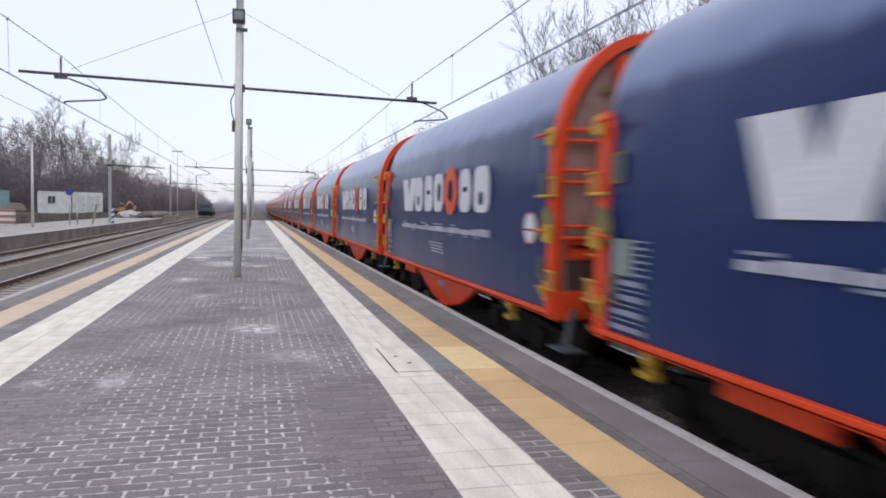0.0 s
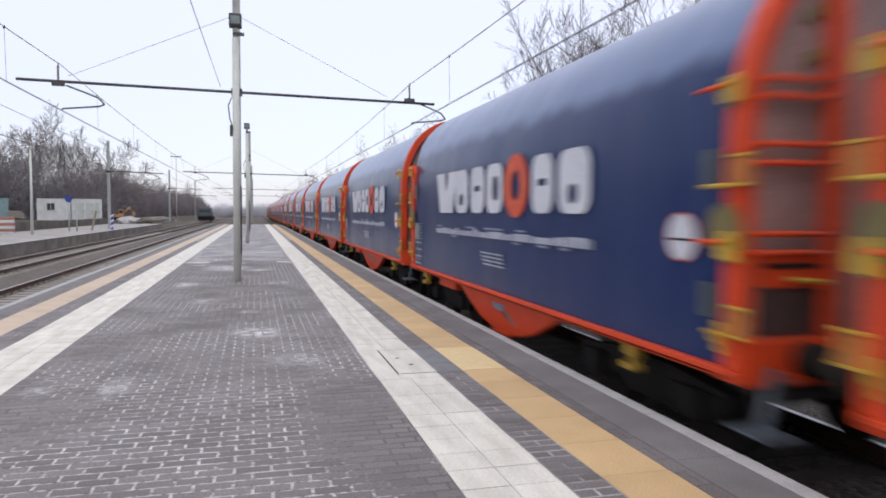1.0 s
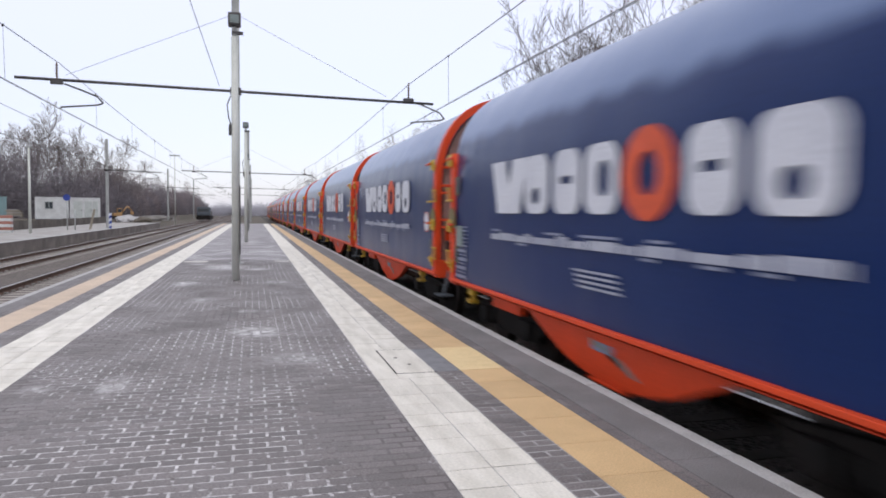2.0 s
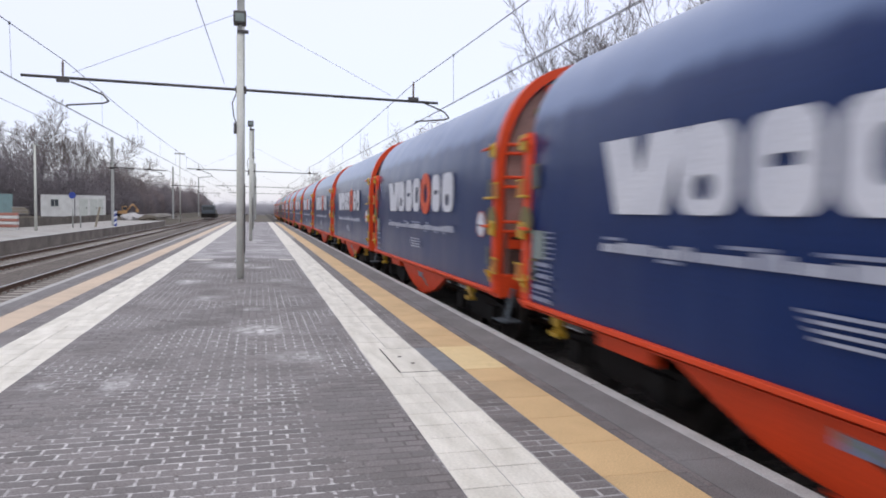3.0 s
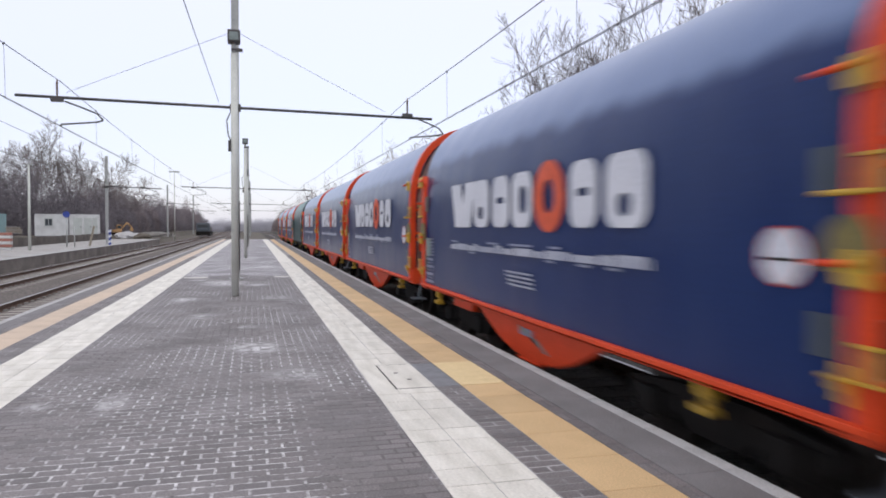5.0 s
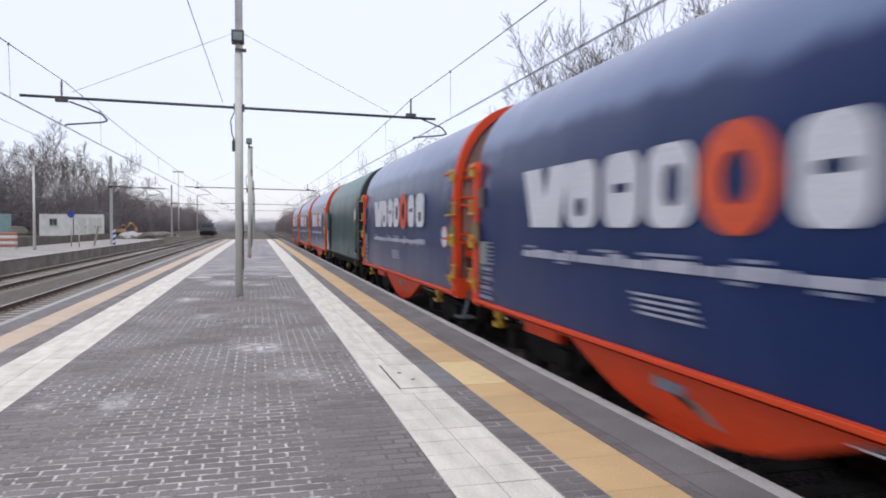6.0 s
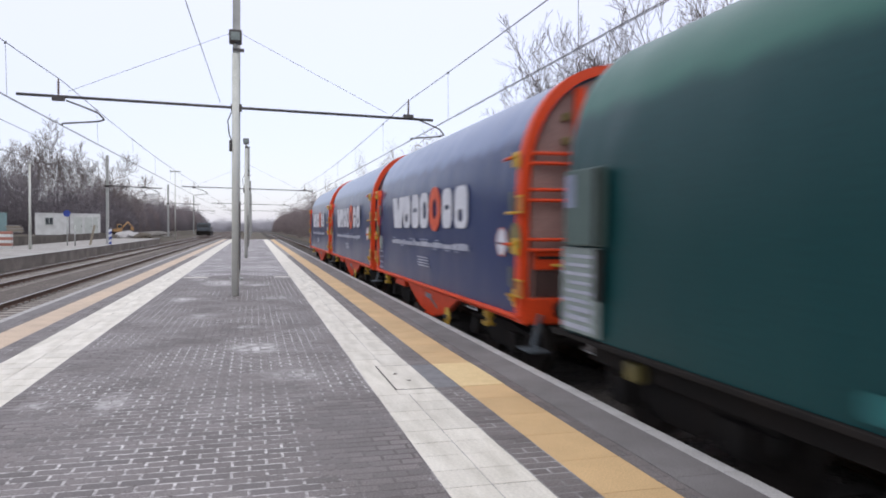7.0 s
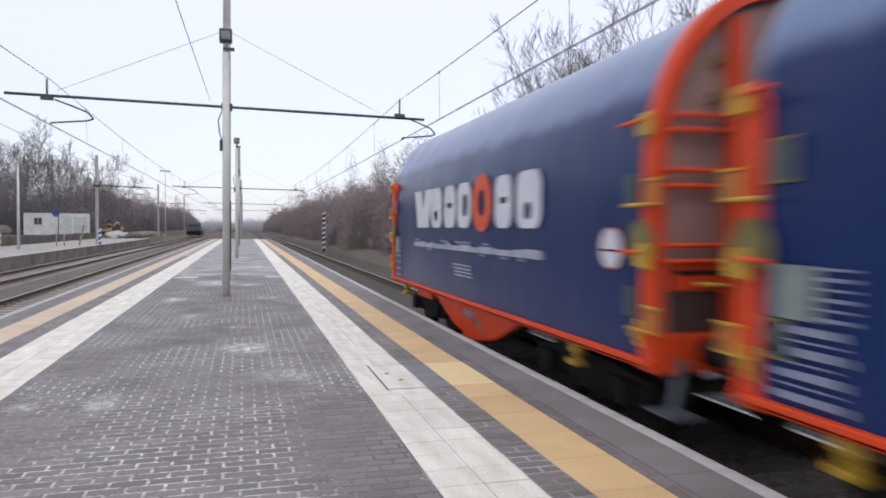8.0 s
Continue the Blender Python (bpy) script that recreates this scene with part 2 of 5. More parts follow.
DARK_WALL = mat("dark_grimy_wall", (0.13, 0.11, 0.095), 0.9, other=(0.07, 0.06, 0.05), scale=0.8, amount=0.9, fine=12)
OLIVE = mat("olive_grey_patch", (0.07, 0.085, 0.085), 0.5, fine=40)
NEW_YELLOW = mat("new_yellow_tile", (0.74, 0.56, 0.3), 0.6, other=(0.66, 0.5, 0.27), fine=90)
GREY_PLATE = mat("grey_plate", (0.2, 0.2, 0.215), 0.6, fine=90)
DARK_JOINT = mat("dark_paver_joint", (0.12, 0.108, 0.107), 0.9, other=(0.62, 0.6, 0.6), scale=1.7, amount=0.75, fine=30, bump=0.1)
EDGE_SLAB = mat("edge_slab", (0.19, 0.178, 0.18), 0.8, other=(0.135, 0.125, 0.125), scale=1.6, amount=0.9, fine=110, bump=0.4, per_piece=0.06, grain=(0.55, 1.45))
COPING = mat("coping_concrete", (0.42, 0.41, 0.41), 0.75, other=(0.28, 0.27, 0.26), scale=3, amount=0.6, fine=80)
PALE_PAVING = mat("pale_worn_paving", (0.36, 0.345, 0.33), 0.85, other=(0.24, 0.225, 0.21), scale=0.7, amount=0.9, fine=25)
CONTAINER_TEAL = mat("teal_container", (0.2, 0.31, 0.32), 0.5, other=(0.16, 0.24, 0.25), scale=1.5, fine=20)
PANEL_GREY = mat("pale_green_panel", (0.5, 0.53, 0.5), 0.5, other=(0.4, 0.42, 0.4), scale=2, fine=20)
CONCRETE = mat("concrete", (0.21, 0.195, 0.18), 0.85, other=(0.11, 0.1, 0.09), scale=1.2, amount=0.8, fine=40, bump=0.3)
SLEEPER = mat("sleeper_concrete", (0.33, 0.3, 0.275), 0.85, other=(0.2, 0.18, 0.16), scale=3, fine=50, per_piece=0.15)
# darker sleepers, with the shade under the train painted in
SHADED_SLEEPER = mat("train_shaded_sleeper", (0.06, 0.05, 0.042), 0.85, other=(0.03, 0.025, 0.02), scale=3, fine=50, per_piece=0.2)
RAIL = mat("rusty_rail", (0.13, 0.075, 0.05), 0.7, 0.4, other=(0.07, 0.045, 0.035), fine=90)
PALE_CLIP = mat("weathered_clip", (0.3, 0.28, 0.26), 0.7, 0.2, fine=60)
RAIL_TOP = mat("polished_rail_head", (0.5, 0.49, 0.48), 0.3, 1.0, fine=120, bump=0.05)
EARTH = mat("earth", (0.1, 0.08, 0.065), 0.95, other=(0.075, 0.07, 0.045), scale=0.15, amount=0.8, fine=3, bump=0.5, bump_dist=0.05)
GALV = mat("galvanised_steel", (0.42, 0.43, 0.42), 0.5, 0.35, other=(0.3, 0.31, 0.3), scale=4, fine=70, bump=0.05)
PALE_PAINT = mat("pale_green_grey_paint", (0.58, 0.59, 0.55), 0.5, other=(0.46, 0.48, 0.43), scale=3, fine=60, bump=0.05)
DARK_STEEL = mat("dark_steel", (0.09, 0.085, 0.085), 0.55, 0.5, fine=60)
WIRE = mat("wire", (0.11, 0.11, 0.115), 0.5, 0.5)
INSULATOR = mat("brown_insulator", (0.16, 0.1, 0.08), 0.3)
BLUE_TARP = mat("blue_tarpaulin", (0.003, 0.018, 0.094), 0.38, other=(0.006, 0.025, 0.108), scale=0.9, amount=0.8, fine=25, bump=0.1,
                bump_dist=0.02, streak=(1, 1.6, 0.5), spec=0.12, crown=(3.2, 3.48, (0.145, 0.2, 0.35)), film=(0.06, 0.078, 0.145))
# shade on the end hood, painted as a near-black green
SHADED_GREEN = mat("shaded_green_end_hood", (0.012, 0.026, 0.025), 0.6, other=(0.02, 0.035, 0.033), scale=2, fine=30)
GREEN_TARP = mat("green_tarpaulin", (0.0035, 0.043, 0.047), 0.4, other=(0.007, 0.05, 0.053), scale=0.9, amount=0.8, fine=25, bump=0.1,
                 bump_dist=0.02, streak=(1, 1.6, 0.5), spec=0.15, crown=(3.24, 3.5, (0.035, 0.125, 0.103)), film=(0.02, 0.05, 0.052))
for tarp in (BLUE_TARP, GREEN_TARP):      # the smooth lacquer of the cloth
    lacquer = tarp.node_tree.nodes["Principled BSDF"]
    lacquer.inputs["Coat Weight"].default_value, lacquer.inputs["Coat Roughness"].default_value, lacquer.inputs["Coat IOR"].default_value = 0.7 if tarp is BLUE_TARP else 0.35, 0.22, 1.18
ORANGE = mat("orange_paint", (0.68, 0.06, 0.013), 0.5, other=(0.55, 0.06, 0.016), scale=1.6, amount=0.7, spec=0.3, fine=40, bump=0.05)
YELLOW = mat("yellow_paint", (0.55, 0.34, 0.025), 0.5, other=(0.34, 0.21, 0.045), scale=5, amount=0.7, fine=50)
OLIVE_YELLOW = mat("olive_yellow_paint", (0.17, 0.135, 0.035), 0.55, other=(0.11, 0.1, 0.05), scale=4, fine=40)
AMBER = mat("dull_amber_paint", (0.46, 0.17, 0.03), 0.6, fine=40)
END_WALL = mat("brown_grey_end_wall", (0.34, 0.21, 0.19), 0.7, other=(0.2, 0.13, 0.12), scale=2, amount=0.8, fine=30)
DARK_BROWN = mat("dark_brown_plate", (0.06, 0.032, 0.028), 0.8, other=(0.03, 0.02, 0.018), scale=3, fine=40)
BLACK = mat("grimy_black", (0.011, 0.01, 0.0095), 0.85, other=(0.026, 0.02, 0.017), scale=3, fine=50, spec=0.2)
WHEEL = mat("wheel_steel", (0.07, 0.06, 0.055), 0.6, 0.6, fine=50)
MARK_WHITE = mat("white_print", (0.62, 0.635, 0.69), 0.5, other=(0.48, 0.5, 0.57), scale=1.5, amount=0.6, fine=30, bump=0.03)
MARK_FADED = mat("worn_white_print", (0.4, 0.42, 0.49), 0.55, other=(0.22, 0.24, 0.33), scale=3, amount=0.7, fine=40, bump=0.03)
MARK_GREY = mat("faded_white_print", (0.24, 0.27, 0.38), 0.55, fine=40, bump=0.03)
MARK_RED = mat("orange_red_print", (0.68, 0.085, 0.02), 0.5, fine=30, bump=0.03)
SHEET_GREY = mat("grey_green_sheet", (0.22, 0.27, 0.26), 0.5, fine=40)
LOCKER_GREEN = mat("grey_green_locker", (0.06, 0.1, 0.09), 0.5, other=(0.04, 0.075, 0.068), scale=2, fine=30)
TEAL = mat("fresh_teal_patch", (0.008, 0.13, 0.135), 0.5)
STEP_GREY = mat("blue_grey_step", (0.1, 0.12, 0.14), 0.5, 0.3, fine=40)
HUT_WHITE = mat("white_sheet_metal", (0.62, 0.63, 0.62), 0.5, other=(0.46, 0.46, 0.45), scale=1.5, fine=20)
GLASS_DARK = mat("dark_window_glass", (0.05, 0.06, 0.07), 0.12, bump=0)
# BARK, BRUSH and EVERGREEN are lightened in colour to stand in for haze
BARK = mat("bare_twigs", (0.19, 0.163, 0.16), 0.9, other=(0.28, 0.255, 0.25), scale=0.6, fine=12, per_piece=0.3)
DARK_BARK = mat("dark_bare_twigs", (0.095, 0.08, 0.08), 0.9, other=(0.16, 0.14, 0.138), scale=0.6, fine=12, per_piece=0.3)
BRUSH = mat("brush_twigs", (0.23, 0.19, 0.19), 0.95, other=(0.3, 0.25, 0.245), scale=0.3, fine=6, per_piece=0.35)
EVERGREEN = mat("dark_evergreen", (0.19, 0.172, 0.19), 0.9, other=(0.25, 0.225, 0.235), scale=0.8, fine=8, per_piece=0.35)
# distance haze is put into this pale grey
HAZED_WOOD = mat("far_wood", (0.5, 0.49, 0.53), 0.95, other=(0.4, 0.39, 0.42), scale=0.05, amount=0.8, fine=0.6)
SIGN_BLUE = mat("blue_sign", (0.02, 0.05, 0.3), 0.4)
MACHINE = mat("orange_yellow_machine", (0.48, 0.28, 0.12), 0.5, fine=10)
RED_WHITE = mat("red_barrier", (0.4, 0.17, 0.13), 0.5)
TIMBER = mat("weathered_timber", (0.3, 0.26, 0.2), 0.8)


# ---- mesh helpers ----
def box(bm, x0, x1, y0, y1, z0, z1, bevel=0.0):
    vs = [bm.verts.new(p) for p in ((x0, y0, z0), (x1, y0, z0), (x1, y1, z0), (x0, y1, z0), (x0, y0, z1), (x1, y0, z1), (x1, y1, z1), (x0, y1, z1))]
    fs = [bm.faces.new([vs[i] for i in q]) for q in ((3, 2, 1, 0), (4, 5, 6, 7), (0, 1, 5, 4), (1, 2, 6, 5), (2, 3, 7, 6), (3, 0, 4, 7))]
    if bevel:
        es = list({ed for f in fs for ed in f.edges})
        bmesh.ops.bevel(bm, geom=es, offset=bevel, segments=2, affect="EDGES", profile=0.6)
    return bm


def bx(*args, **kw):
    return box(bmesh.new(), *args, **kw)


def tube(bm, p, q, r0, r1=None, sides=10):
    """A tapered rod from p to q, closed at its ends."""
    p, q = Vector(p), Vector(q)
    r1 = r0 if r1 is None else r1
    d = (q - p).normalized()
    u = d.orthogonal().normalized()
    v = d.cross(u)
    rings = []
    for c, r in ((p, r0), (q, r1)):
        rings.append([bm.verts.new(c + (u * math.cos(a) + v * math.sin(a)) * r) for a in (2 * math.pi * k / sides for k in range(sides))])
    for k in range(sides):
        j = (k + 1) % sides
        bm.faces.new((rings[0][k], rings[0][j], rings[1][j], rings[1][k])).smooth = sides > 5
    bm.faces.new(rings[0][::-1])
    bm.faces.new(rings[1])
    return bm


def path_tube(bm, pts, r, sides=8):
    for a, b in zip(pts, pts[1:]):
        tube(bm, a, b, r, r, sides)
    return bm


def prism(bm, outline, axis, a, b):
    """Extrudes a plane outline along an axis from a to b. outline: (u, v) in the two other axes, in order."""
    def at(u, v, w):
        return {"x": (w, u, v), "y": (u, w, v), "z": (u, v, w)}[axis]
    lo = [bm.verts.new(at(u, v, a)) for u, v in outline]
    hi = [bm.verts.new(at(u, v, b)) for u, v in outline]
    n = len(outline)
    for k in range(n):
        j = (k + 1) % n
        bm.faces.new((lo[k], lo[j], hi[j], hi[k]))
    bm.faces.new(lo[::-1])
    bm.faces.new(hi)
    bmesh.ops.recalc_face_normals(bm, faces=bm.faces)
    return bm


def mesh_of(name, bm, material):
    me = bpy.data.meshes.new(name)
    bm.to_mesh(me)
    bm.free()
    me.materials.append(material)
    return me


def part(name, bm, material, parent, label=""):
    ob = new(name, mesh_of(name, bm, material))
    ob.parent = parent
    return tagged(ob, label)


def thing(name, label, category, m=None, group="", kind=""):
    ob = new(name)
    if m is not None:
        ob.matrix_basis = m
    return tagged(ob, label, category, group, kind)


def setting(name, bm, material, label):
    return tagged(new(name, mesh_of(name, bm, material)), label, kind="structure")


def piece(name, me, parent, x, y, z):
    ob = new(name, me)
    ob.parent, ob.location = parent, (x, y, z)
    return ob


# ---- ground, platforms, tracks ----
RAIL_Z = -0.5            # rail head; the platform's surface is z = 0
TRACK_X = (4.84, -5.72, -9.45)
EDGE_R, EDGE_L = 3.17, -4.14
P0, P1 = -30.0, 92.0     # the platform's ends

ground_bm = bmesh.new()
vs = [ground_bm.verts.new(p) for p in ((-2500, -600, -0.95), (2500, -600, -0.95), (2500, 4000, -0.95), (-2500, 4000, -0.95))]
ground_bm.faces.new(vs)
setting("ground", ground_bm, EARTH, "brown earth with dull winter grass")

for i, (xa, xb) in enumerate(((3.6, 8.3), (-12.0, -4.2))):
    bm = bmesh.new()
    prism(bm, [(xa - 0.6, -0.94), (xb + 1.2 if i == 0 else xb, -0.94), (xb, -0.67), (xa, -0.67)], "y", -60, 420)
    setting("ballast_bed", bm, SHADED_BALLAST if i == 0 else BALLAST,
            "crushed stone ballast, the train's shade put into its dark colour" if i == 0 else "grey-brown crushed stone ballast between the rails")


def rail_profile(x):
    return [(x - .07, -0.16), (x + .07, -0.16), (x + .07, -0.145), (x + .01, -0.12), (x + .01, -0.04), (x + .035, -0.03),
            (x + .035, -0.002), (x - .035, -0.002), (x - .035, -0.03), (x - .01, -0.04), (x - .01, -0.12), (x - .07, -0.145)]


def track(x):
    t = thing("railway_track", "rusty steel rails on concrete sleepers in ballast", "railway track", pose(x, 0, RAIL_Z), kind="structure")
    for s in (-0.7525, 0.7525):
        r = part("rail", prism(bmesh.new(), rail_profile(s), "y", -60, 420), RAIL, t, "rusty steel rail")
        part("running_surface", bx(s - .034, s + .034, -60, 420, -0.0018, 0.003), RAIL_TOP, r, "polished rail head")
    return t


tracks = [track(x) for x in TRACK_X]

# the platform's body, with room left for the paving
setting("platform", prism(bmesh.new(), [(EDGE_L + 0.06, -0.95), (EDGE_R - 0.06, -0.95), (EDGE_R - 0.06, -0.06), (EDGE_L + 0.06, -0.06)], "y", P0, P1),
        CONCRETE, "grey concrete island platform between the tracks")

# strips of the paving: from the middle to each edge
X_FIELD = (-2.16, 1.15)
NEAR_Y = 24.0
floor_far = bmesh.new()
box(floor_far, X_FIELD[0], X_FIELD[1], NEAR_Y, P1, -0.06, -0.001)
setting("platform_paving_far", floor_far, FAR_PAVING, "dark grey brick paving with pale lime in the joints")
floor_behind = bmesh.new()
box(floor_behind, X_FIELD[0], X_FIELD[1], P0, 2.2, -0.06, -0.001)
setting("platform_paving_behind", floor_behind, FAR_PAVING, "dark grey brick paving with pale lime in the joints")
paving = setting("platform_paving", bx(X_FIELD[0], X_FIELD[1], 2.2, NEAR_Y, -0.06, -0.0008), JOINT, "dark grey brick paving, lime bloom in patches")


def brick_mesh(name, w, d, h=0.012, joint=0.017, b=0.002):
    """One paver, centred, its top at 0."""
    bm = bmesh.new()
    a, c = (w - joint) / 2, (d - joint) / 2
    lo = [bm.verts.new(p) for p in ((-a, -c, -h), (a, -c, -h), (a, c, -h), (-a, c, -h))]
    hi = [bm.verts.new(p) for p in ((-a + b, -c + b, 0), (a - b, -c + b, 0), (a - b, c - b, 0), (-a + b, c - b, 0))]
    for k in range(4):
        j = (k + 1) % 4
        bm.faces.new((lo[k], lo[j], hi[j], hi[k]))
    bm.faces.new(hi)
    return bm


def ribbed_tile(w, d, ribs=7, h=0.012, joint=0.01, along=0.0015):
    """A guiding tile, its ribs running along the platform; centred, its top at 0."""
    bm = bmesh.new()
    a, c = (w - along) / 2, (d - joint) / 2
    prof = [(-a, -h)]
    for k in range(ribs):
        x0, x1 = -a + 2 * a * k / ribs, -a + 2 * a * (k + 1) / ribs
        q = (x1 - x0) / 4
        prof += [(x0 + q * 0.6, 0.0), (x1 - q * 1.4, 0.0), (x1 - q * 0.8, -0.0009), (x1, -0.0009)]
    prof.append((a, -h))
    lo = [bm.verts.new((x, -c, z)) for x, z in prof]
    hi = [bm.verts.new((x, c, z)) for x, z in prof]
    for k in range(len(prof) - 1):
        bm.faces.new((lo[k], lo[k + 1], hi[k + 1], hi[k]))
    bm.faces.new(lo[::-1])
    bm.faces.new(hi)
    bmesh.ops.recalc_face_normals(bm, faces=bm.faces)
    return bm


def brick_spots(x0, x1, y0, y1, w, d):
    spots, row, y = [], 0, y0
    while y + d <= y1 + 1e-6:
        x = x0 - (w / 2 if row % 2 else 0)
        while x < x1 - 1e-6:
            a, b = max(x, x0), min(x + w, x1)
            if b - a > 0.03:
                spots.append((a, b, y, y + d))
            x += w
        y += d
        row += 1
    return spots


def pave_joined(name, spots, parent, material, joint=0.017):
    """Many pavers in one mesh, each with its own sunk edges and a slight unevenness."""
    verts, faces = [], []
    for a, b, c, d in spots:
        n = len(verts)
        dz = random.uniform(0.0003, 0.0016)
        j, e = joint / 2 + random.uniform(-0.0012, 0.0012), joint / 2 + 0.0022
        verts += [(a + j, c + j, -0.02), (b - j, c + j, -0.02), (b - j, d - j, -0.02), (a + j, d - j, -0.02),
                  (a + e, c + e, dz), (b - e, c + e, dz), (b - e, d - e, dz), (a + e, d - e, dz)]
        faces += [(n + p, n + q, n + r, n + s) for p, q, r, s in ((0, 1, 5, 4), (1, 2, 6, 5), (2, 3, 7, 6), (3, 0, 4, 7), (4, 5, 6, 7))]
    me = bpy.data.meshes.new(name)
    me.from_pydata(verts, [], faces)
    me.materials.append(material)
    ob = new(name, me)
    ob.parent = parent
    return tagged(ob, kind="stuff")


def strips(side):
    """White strip, dark pavers, yellow strip, edge band and coping; side 1 is the train's, -1 the other."""
    def xs(a, b):
        return (a, b) if side > 0 else (b, a)
    rim = EDGE_R if side > 0 else EDGE_L
    w0, w1 = (1.15, 1.78) if side > 0 else (-2.16, -2.84)
    y0, y1 = (2.055, 2.53) if side > 0 else (-3.17, -3.63)
    tag = "beside the passing train" if side > 0 else "beside the empty tracks"
    beds = []
    for nm, a, b, material, label in (("white_strip", w0, w1, WHITE_TILE, "off-white grooved tile strip " + tag),
                                      ("dark_strip", w1, y0, DARK_JOINT, "narrow strip of dark pavers " + tag),
                                      ("yellow_strip", y0, y1, YELLOW_TILE if side > 0 else PALE_YELLOW, "yellow safety tile strip " + tag),
                                      ("edge_band", y1, rim - 0.13 * side, EDGE_SLAB, "grey edge slabs behind the coping " + tag)):
        lo, hi = xs(a, b)
        beds.append((setting(nm, bx(lo, hi, P0, P1, -0.06, -0.0008 if nm == "dark_strip" else -0.006), material, label), lo, hi))
    lo, hi = xs(rim - 0.13 * side, rim)
    cop = setting("platform_coping", bx(lo + 0.004, hi - 0.004, P0, P1, -0.22, -0.012), COPING, "light concrete edge coping " + tag)
    beds.append((cop, lo, hi))
    return beds


beds_r, beds_l = strips(1), strips(-1)


# ---- the goods train ----
SPEED, PITCH = 27.38, 12.04
WX, Z0, ZS, ZT = 1.45, 0.98, 2.85, 4.33     # half width, sill, shoulder, crown (above the rail)


def hood(grow=0.0, steps=14):
    """Half-round hood outline from the near sill over the crown to the far one, as (x, z)."""
    w, top = WX + grow, ZT + grow
    pts = [(-w, Z0 + (ZS - 0.25 - Z0) * k / 8) for k in range(8)]
    for k in range(steps * 2 + 1):
        a = math.pi - math.pi * k / (steps * 2)
        c, s = math.cos(a), math.sin(a)
        q = 2 / 2.25
        pts.append((w * math.copysign(abs(c) ** q, c), ZS - 0.25 + (top - ZS + 0.25) * abs(s) ** q))
    return pts + [(-x, z) for x, z in reversed(pts[:8])]


def tarp_mesh(y0, y1, folds, depth):
    bm = bmesh.new()
    prof = hood(-0.015)
    rings = []
    n = 96
    for k in range(n + 1):
        f = k / n
        y = y0 + (y1 - y0) * f
        g = (0.5 + 0.5 * math.cos(2 * math.pi * (f * folds + 0.3 * noise.noise(Vector((f * 7, 2, 0)))))) ** 3 * depth * (0.5 + noise.noise(Vector((f * 5, 9, 0))))
        ring = []
        for x, z in prof:
            h = (z - Z0) / (ZT - Z0)
            sag = 0.01 * noise.noise(Vector((y * 0.9, h * 5 + y * 0.25, folds))) + 0.005 * noise.noise(Vector((y * 2.5, h * 9 - y * 0.8, 3)))
            # drawn tight in slanting creases towards the end hoops, about the shoulder
            near_end = max(0.0, 1 - min(y - y0, y1 - y) / 1.9) ** 1.3
            slope = -1 if f < 0.5 else 1
            crease = abs(noise.noise(Vector((y * 0.9, (z + slope * y * 0.42) * 3.4, folds + 5)))) * max(0.0, 1 - abs(z - 2.95) / 0.75)
            sag += 0.13 * near_end * (crease - 0.25 * max(0.0, 1 - abs(z - 2.95) / 0.75))
            s = 1 + (g + sag) / 1.45
            ring.append(bm.verts.new((x * s, y, z + (g * 0.6 if z > ZS else 0))))
        rings.append(ring)
    m = len(prof)
    for a, b in zip(rings, rings[1:]):
        for k in range(m - 1):
            bm.faces.new((a[k], a[k + 1], b[k + 1], b[k])).smooth = True
    bm.faces.new(rings[0])
    bm.faces.new(rings[-1][::-1])
    bmesh.ops.recalc_face_normals(bm, faces=bm.faces)
    return bm


def arch_mesh(y0, y1, grow=0.02, band=0.2):
    """A hoop of flat bar that follows the hood."""
    bm = bmesh.new()
    out, inn = hood(grow), []
    for x, z in hood(grow):
        k = max(0.0, (z - ZS + 0.25) / (ZT - ZS + 0.25))
        inn.append((x * (1 - band / WX), z - band * min(1, k * 1.2)))
    n = len(out)
    grid = [[bm.verts.new((x, y, z)) for x, z in pr] for y, pr in ((y0, out), (y1, out), (y1, inn), (y0, inn))]
    for r in range(4):
        a, b = grid[r], grid[(r + 1) % 4]
        for k in range(n - 1):
            bm.faces.new((a[k], a[k + 1], b[k + 1], b[k]))
    for k in (0, n - 1):
        bm.faces.new([g[k] for g in grid])
    bmesh.ops.recalc_face_normals(bm, faces=bm.faces)
    return bm


def end_panel(y0, y1):
    return prism(bmesh.new(), [(x * 0.9, Z0 + (z - Z0) * 0.965) for x, z in hood(-0.02)], "y", y0, y1)


def slab(outline, proud=0.004):
    """A flat print on the near side, outline in (y, z)."""
    return prism(bmesh.new(), outline, "x", -WX - 0.0115 - proud, -WX - 0.0115)


def rounded(y, z, w, h, r, n=5, cut=None):
    pts = []
    for cy, cz, a0 in ((y + w / 2 - r, z + h / 2 - r, 0), (y - w / 2 + r, z + h / 2 - r, 90), (y - w / 2 + r, z - h / 2 + r, 180), (y + w / 2 - r, z - h / 2 + r, 270)):
        pts += [(cy + r * math.cos(radians(a0 + 90 * k / n)), cz + r * math.sin(radians(a0 + 90 * k / n))) for k in range(n + 1)]
    return pts


